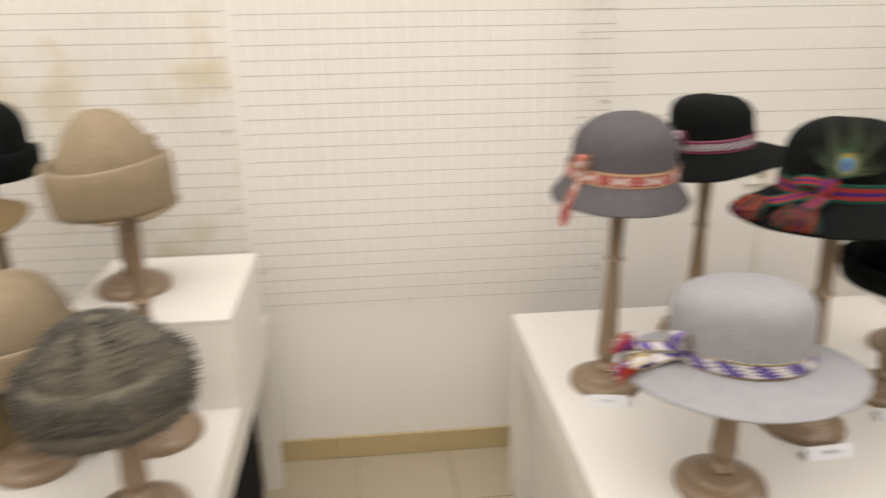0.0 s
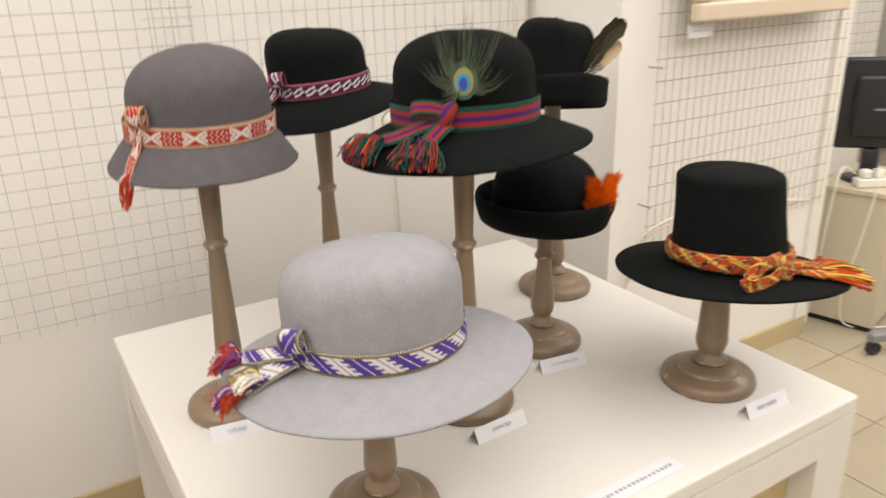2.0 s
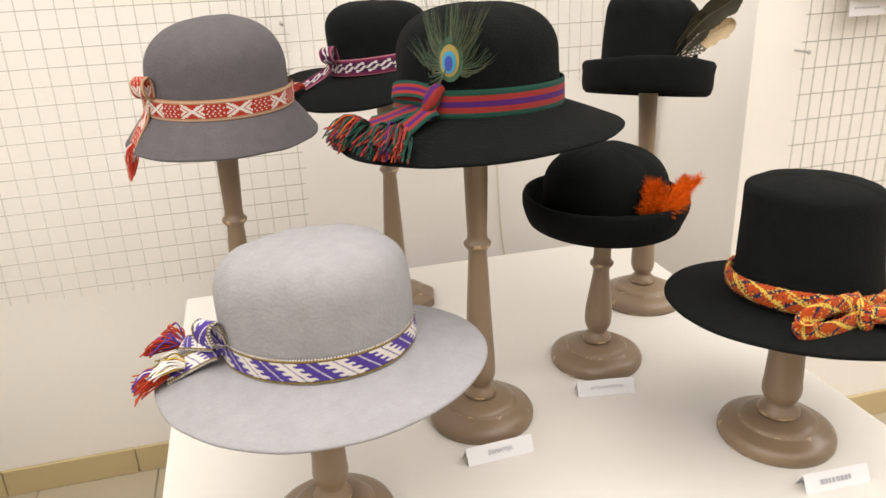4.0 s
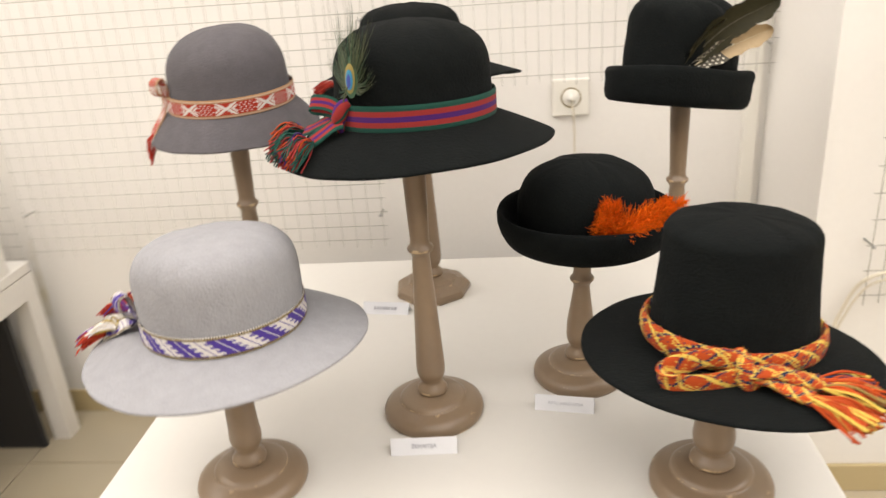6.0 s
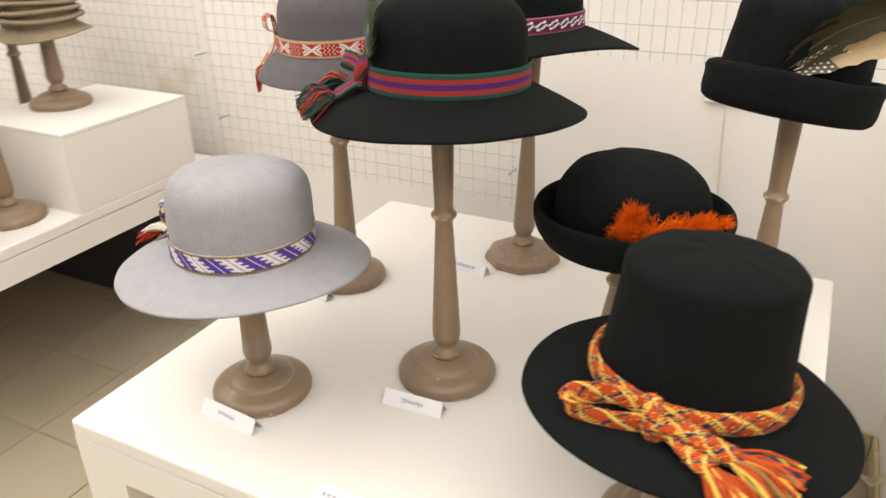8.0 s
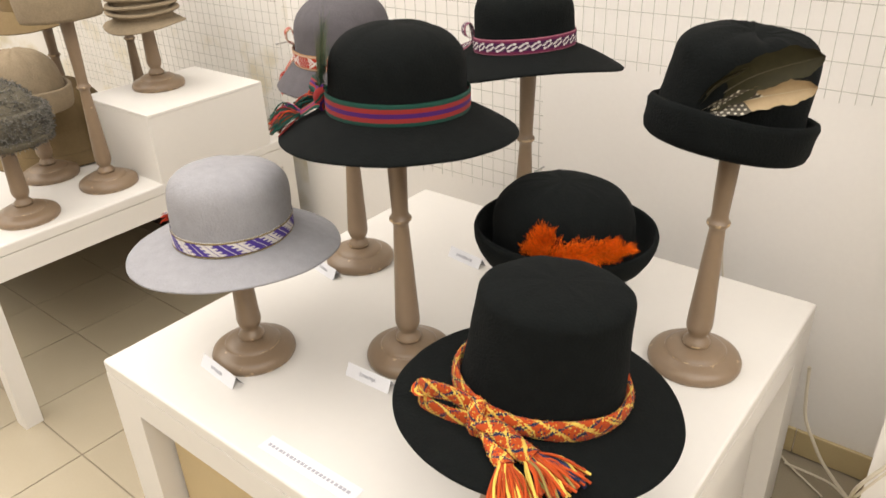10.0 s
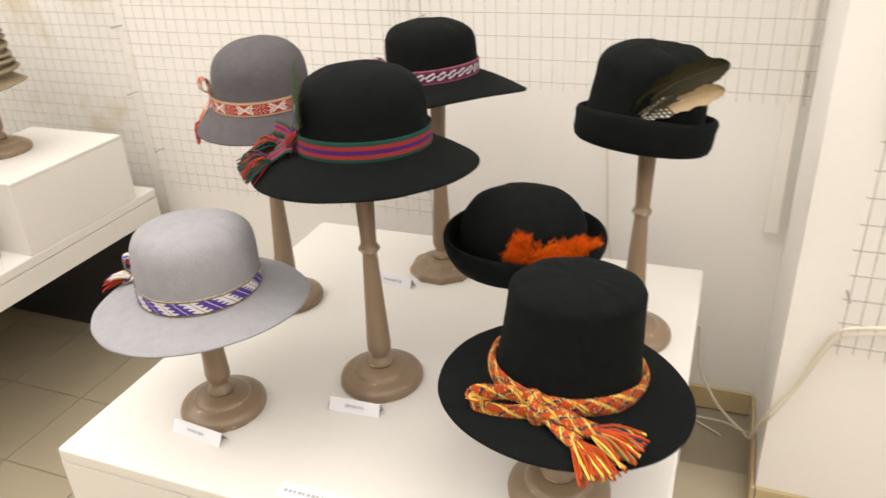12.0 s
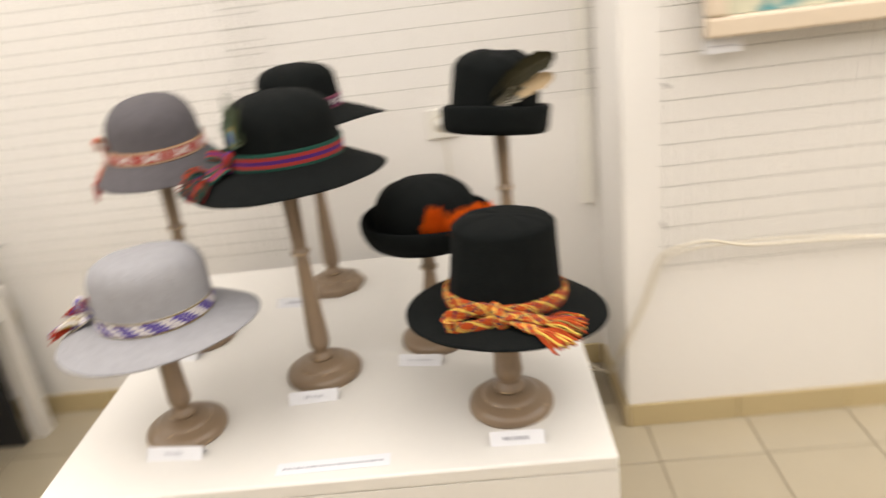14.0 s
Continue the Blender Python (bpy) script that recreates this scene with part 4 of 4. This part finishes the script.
cable([(0.738, 1.098, 0.842), (0.743, 1.100, 0.79), (0.748, 1.116, 0.66), (0.77, 1.118, 0.42), (0.86, 1.12, 0.10), (0.98, 1.08, 0.012), (1.10, 1.00, 0.008)], 0.0022, "thin cream cable hanging from the plug")
cable([(1.013, 0.995, 0.34), (1.026, 1.0, 0.214), (1.055, 1.0, 0.150), (1.081, 1.0, 0.106), (1.116, 1.0, 0.066), (1.148, 0.98, 0.052), (1.160, 0.90, 0.100), (1.163, 0.815, 0.205), (1.176, 0.752, 0.300),
       (1.218, 0.748, 0.394), (1.238, 0.748, 0.455), (1.257, 0.742, 0.514), (1.278, 0.728, 0.548), (1.327, 0.726, 0.562), (1.386, 0.726, 0.566), (1.47, 0.726, 0.545), (1.60, 0.726, 0.540), (1.80, 0.726, 0.530), (1.97, 0.730, 0.505)], 0.0038, "cream cable looping along the wall foot and mesh")
cable([(1.00, 1.06, 0.008), (1.10, 1.03, 0.030), (1.152, 0.95, 0.075), (1.165, 0.84, 0.180), (1.182, 0.750, 0.290), (1.228, 0.748, 0.400), (1.262, 0.738, 0.500), (1.30, 0.729, 0.540), (1.40, 0.728, 0.552), (1.60, 0.728, 0.552), (1.96, 0.73, 0.515)], 0.0026, "second cream cable beside the first")

pic = thing("framed_painting", 1.66, 0.722, 1.062, "pale framed watercolour hung on the wire mesh", "painting")
ART = material("watercolour", (0.62, 0.60, 0.45), 0.7, grain=0.1, blotch=0.3, blotch_scale=18, second=(0.10, 0.28, 0.30), second_at=(0.48, 0.6), second_scale=16)
for a in ((-0.305, 0.305, 0, 0.045), (-0.305, 0.305, 0.405, 0.45), (-0.305, -0.26, 0.0455, 0.4045), (0.26, 0.305, 0.0455, 0.4045)):
    part("frame_rail", box_bm(a[0], a[1], -0.028, 0.004, a[2], a[3], 0.008, seg=3), FRAME_WOOD, pic, smooth=False)
flat_box("picture", -0.2595, 0.2595, -0.008, 0.0, 0.046, 0.404, ART, pic)
tag = thing("picture_label", 1.400, 0.728, 1.040, "small white label under the painting", "label")
flat_box("paper", -0.042, 0.042, -0.002, 0.0, -0.016, 0.014, PAPER, tag)
part("writing", bars(0.06, 0.004, 7, 4), INK, tag, "small dark line", False).matrix_basis = pose(0, -0.0021, 0, 90, 0, 0)


# ---- office corner ----
ped = thing("office_pedestal", 2.39, 0.79, 0, "beige laminate office pedestal by the wall end", "cabinet", rz=14)
part("carcass", box_bm(-0.155, 0.20, -0.13, 0.10, 0.02, 0.472, 0.003), DESK, ped, smooth=False)
part("top", box_bm(-0.165, 0.21, -0.14, 0.11, 0.4725, 0.49, 0.003), DESK, ped, smooth=False)
part("plinth", box_bm(-0.145, 0.19, -0.12, 0.09, 0.0, 0.0195, 0.001), MON, ped, "dark plinth", False)
mon = thing("computer_monitor", 2.375, 0.79, 0.4905, "black flat computer monitor seen from behind", "monitor", rz=-43)
part("housing", box_bm(-0.125, 0.115, -0.022, 0.018, 0.110, 0.405, 0.010, seg=3), MON, mon)
part("back_bulge", box_bm(-0.085, 0.075, -0.045, -0.0225, 0.15, 0.35, 0.012, seg=3), MON, mon)
part("neck", box_bm(-0.03, 0.02, -0.03, 0.005, 0.012, 0.1095, 0.006), MON, mon)
foot_bm = lathe([(0, 0), (0.08, 0), (0.082, 0.005), (0.07, 0.011), (0, 0.012)], 36)
part("stand_foot", foot_bm, MON, mon)
flat_box("maker_badge", -0.025, 0.015, -0.0465, -0.0452, 0.24, 0.247, GREYMET, mon, 0, "small grey badge")
strip_p = thing("power_strip", 2.335, 0.715, 0.4905, "white power strip with a lit red switch", "power strip", rz=-30)
part("housing", box_bm(-0.09, 0.09, -0.022, 0.022, 0, 0.030, 0.006, seg=3), PLASTIC, strip_p, smooth=False)
lit = material("red_switch", (0.8, 0.12, 0.03), 0.4)
lit.node_tree.nodes["Principled BSDF"].inputs["Emission Color"].default_value = (1, 0.12, 0.02, 1)
lit.node_tree.nodes["Principled BSDF"].inputs["Emission Strength"].default_value = 1.5
part("switch", box_bm(0.045, 0.065, -0.0245, -0.0222, 0.008, 0.023, 0.0008), lit, strip_p, "glowing red rocker switch", False)
for k in (-0.06, -0.015):
    part("plug", box_bm(k - 0.016, k + 0.016, -0.016, 0.016, 0.0305, 0.058, 0.006, seg=3), PLASTIC, strip_p, "", False)
cable([(2.28, 0.72, 0.545), (2.26, 0.69, 0.56), (2.235, 0.675, 0.50), (2.225, 0.69, 0.34), (2.22, 0.72, 0.12), (2.25, 0.70, 0.012), (2.39, 0.60, 0.008)], 0.003, "white cable down the pedestal", PLASTIC)
cable([(2.15, 0.79, 0.02), (2.16, 0.78, 0.30), (2.17, 0.77, 0.52), (2.22, 0.78, 0.56), (2.27, 0.77, 0.53)], 0.003, "white cable up to the power strip", PLASTIC)
trolley = thing("castor_foot", 2.145, 0.55, 0, "grey metal furniture foot on a black castor", "furniture foot", rz=-20)
bm = bmesh.new()
tube(bm, [Vector((0, -0.011, 0.022)), Vector((0, 0.011, 0.022))], 0.022, 20)
part("castor", bm, MON, trolley, "black rubber castor")
part("bar", box_bm(-0.02, 0.55, -0.016, 0.016, 0.046, 0.076, 0.005), GREYMET, trolley, "", False)
cupboard = thing("dark_cupboard", 4.75, 2.6, 0, "dark wooden cupboard in the far office", "cupboard")
part("carcass", box_bm(-0.24, 0.24, -0.2, 0.2, 0, 0.95, 0.004), material("dark_wood", (0.05, 0.035, 0.025), 0.5, grain=0.2, grain_scale=30), cupboard, smooth=False)
part("top", box_bm(-0.25, 0.25, -0.21, 0.21, 0.951, 0.975, 0.003), DESK, cupboard, smooth=False)


# ---- hats on the other table ----
FAR = "felt hats of the second table"
hat_stand(-0.782, 0.469, 0.50, 0.285, "tall turned hat stand beside the white box")
hat_stand(-0.755, 0.222, 0.24, 0, "short turned hat stand near the table edge")
hat_stand(-0.99, 0.402, 0.26, 0, "short turned hat stand further in on the table")
hat_stand(-0.880, 0.745, 0.25, 0, "short turned hat stand on the white box", 1.0, 0.078, TOP + 0.2025)
hat_stand(-1.20, 0.86, 0.52, 0.29, "tall turned hat stand behind the white box")
hat_stand(-1.20, 0.60, 0.50, 0.29, "tall turned hat stand under the brown hat")


def cuffed_hat(name, x, y, z, mat, r, h, cuff, label, seed, tilt=(0, 0), n=2.2):
    c = crown_line(r, r * 0.98, h, 0.3, n)
    hat = felt_hat(name, x, y, z, mat, c, label, tilt, 0.004, seed, group=FAR)

    def sec(th):
        w = 0.004 * math.sin(2 * th + seed)
        a, b, t = r - 0.003, r + 0.013, cuff + w
        return [(a, 0.002), (a + 0.006, -0.004), (b - 0.003, -0.003), (b, 0.006), (b + 0.003, t * 0.6), (b + 0.003, t - 0.004), (b, t), (b - 0.005, t), (b - 0.008, t - 0.006), (a + 0.004, 0.012)]
    ring_body("turned_up_brim", hat, mat, sec)
    return hat


cuffed_hat("beige_hat", -0.800, 0.469, 0.986, FELT_BEIGE, 0.090, 0.168, 0.082, "beige felt hat with a deep turned-up brim", 21, (0.05, 0.0), 1.9)
cuffed_hat("beige_hat", -0.99, 0.400, 0.730, FELT_BEIGE, 0.106, 0.165, 0.06, "beige-brown felt hat with a turned-up brim", 22)
fur = cuffed_hat("fur_hat", -0.770, 0.220, 0.730, FELT_FUR, 0.112, 0.152, 0.02, "shaggy grey-green felt hat with a woolly rim", 23, (0.03, 0), 2.0)
rng, bm = random.Random(8), bmesh.new()
for i in range(4200):
    a, zz = rng.uniform(0, 2 * math.pi), rng.uniform(-0.008, 0.08)
    rr = 0.116 + 0.011 * math.sin(math.pi * (zz + 0.01) / 0.11)
    p = Vector((rr * math.cos(a), rr * math.sin(a), zz))
    e = p + Vector((math.cos(a), math.sin(a), 0)) * rng.uniform(0.001, 0.006) + Vector((rng.uniform(-1, 1), rng.uniform(-1, 1), rng.uniform(-1, 0.6))) * 0.007
    tube(bm, [p * 0.98, p.lerp(e, 0.6), e], 0.0011, 3)
dome = crown_line(0.112, 0.110, 0.152, 0.3, 2.0)
for i in range(3400):
    a, (r, zz) = rng.uniform(0, 2 * math.pi), dome[rng.randrange(2, 16)]
    out = Vector((math.cos(a), math.sin(a), 0.35 + 6 * zz)).normalized()
    p = Vector((r * math.cos(a), r * math.sin(a), zz)) + out * 0.001
    e = p + out * rng.uniform(0.001, 0.004) + Vector((rng.uniform(-1, 1), rng.uniform(-1, 1), rng.uniform(-1, 0.4))) * 0.008
    tube(bm, [p - out * 0.001, p.lerp(e, 0.6), e], 0.0010, 3)
part("woolly_rim", bm, material("wool_locks", (0.115, 0.105, 0.085), 0.95, island=0.55, sheen=0.2, spec=0.05), fur, "curly dark grey wool rim")
ring_body("rim_roll", fur, FELT_FUR, lambda th: [(0.103 + 0.020 * math.cos(q) + 0.004 * math.sin(5 * th), 0.036 + 0.044 * math.sin(q)) for q in [2 * math.pi * k / 14 for k in range(14)]])
c = crown_line(0.086, 0.078, 0.150, 0.55, 2.2)
ruff = felt_hat("ruffled_hat", -0.880, 0.745, 0.928, FELT_BEIGE, c, "pale beige felt hat with stacked rolled folds", (0, 0), 0.003, 24, group=FAR)
for k in range(6):
    r0, z0 = 0.093 - 0.0035 * k, 0.022 + 0.0195 * k
    ring_body("felt_fold", ruff, FELT_BEIGE, lambda th: [(r0 + 0.012 * math.cos(q) + 0.002 * math.sin(3 * th + k), z0 + 0.0062 * math.sin(q) + 0.003 * math.sin(2 * th + 1.7 * k)) for q in [2 * math.pi * m / 10 for m in range(10)]])
flat_brim(ruff, FELT_BEIGE, 0.086, 0.115, -0.016, (0.0056, 0.0057), seed=24)
c = crown_line(0.105, 0.10, 0.16, 0.5, 2.6)
far_black = felt_hat("black_hat", -1.20, 0.86, 0.965, FELT_BLACK, c, "plain black felt hat on a tall stand", seed=25, group=FAR)
ring_body("turned_up_brim", far_black, FELT_BLACK, cuff_section)
c = crown_line(0.11, 0.105, 0.15, 0.4, 2.2)
brown = felt_hat("brown_hat", -1.20, 0.60, 0.955, FELT_BROWN, c, "dark brown felt hat with a drooping brim", seed=26, group=FAR)
flat_brim(brown, FELT_BROWN, 0.11, 0.18, -0.03, (0.0065, 0.0101), seed=26)
c = crown_line(0.20, 0.15, 0.20, 0.3, 2.0)
olive = felt_hat("olive_hat", -1.20, 0.56, TOP + 0.03, FELT_BROWN, c, "large olive-brown felt hat standing on the table", seed=27, group=FAR)
flat_brim(olive, FELT_BROWN, 0.20, 0.235, -0.022, (0.0022, 0.0034), seed=27)


# ---- floor tiles ----
P, X0, Y0 = 0.2765, 1.503, 0.604
tile_me = None
rest, rest_faces = [], []
i0, i1, j0, j1 = int((-3.2 - X0) / P), int((5.0 - X0) / P) + 1, int((-4.0 - Y0) / P), int((4.0 - Y0) / P)
for i in range(i0, i1):
    for j in range(j0, j1):
        x, y = X0 + i * P, Y0 + j * P
        if (y + P > WY and x + P < 2.10) or (x + P > RX and y + P > RY + 0.2 and x < 2.10 - P):
            if y > WY or x + P > RX:
                continue
        if x < -3.2 or x + P > 5.0:
            continue
        near = -2.0 < x < 2.9 and -0.75 < y < 1.1
        if near:
            if tile_me is None:
                first = part("tile", box_bm(0.0016, P - 0.0016, 0.0016, P - 0.0016, -0.0039, 0.0, 0.0008, seg=1), TILE, floor, smooth=False)
                tile_me = first.data
                first.location = (x, y, 0)
            else:
                o = new("tile", tile_me)
                o.parent = floor
                o.location = (x, y, 0)
        else:
            n = len(rest)
            rest += [(x + 0.0016, y + 0.0016, 0), (x + P - 0.0016, y + 0.0016, 0), (x + P - 0.0016, y + P - 0.0016, 0), (x + 0.0016, y + P - 0.0016, 0)]
            rest_faces.append((n, n + 1, n + 2, n + 3))
me = bpy.data.meshes.new("far_tiles")
me.from_pydata(rest, [], rest_faces)
me.materials.append(TILE)
ob = new("far_tiles", me)
ob.parent = floor
tagged(ob, kind="stuff")
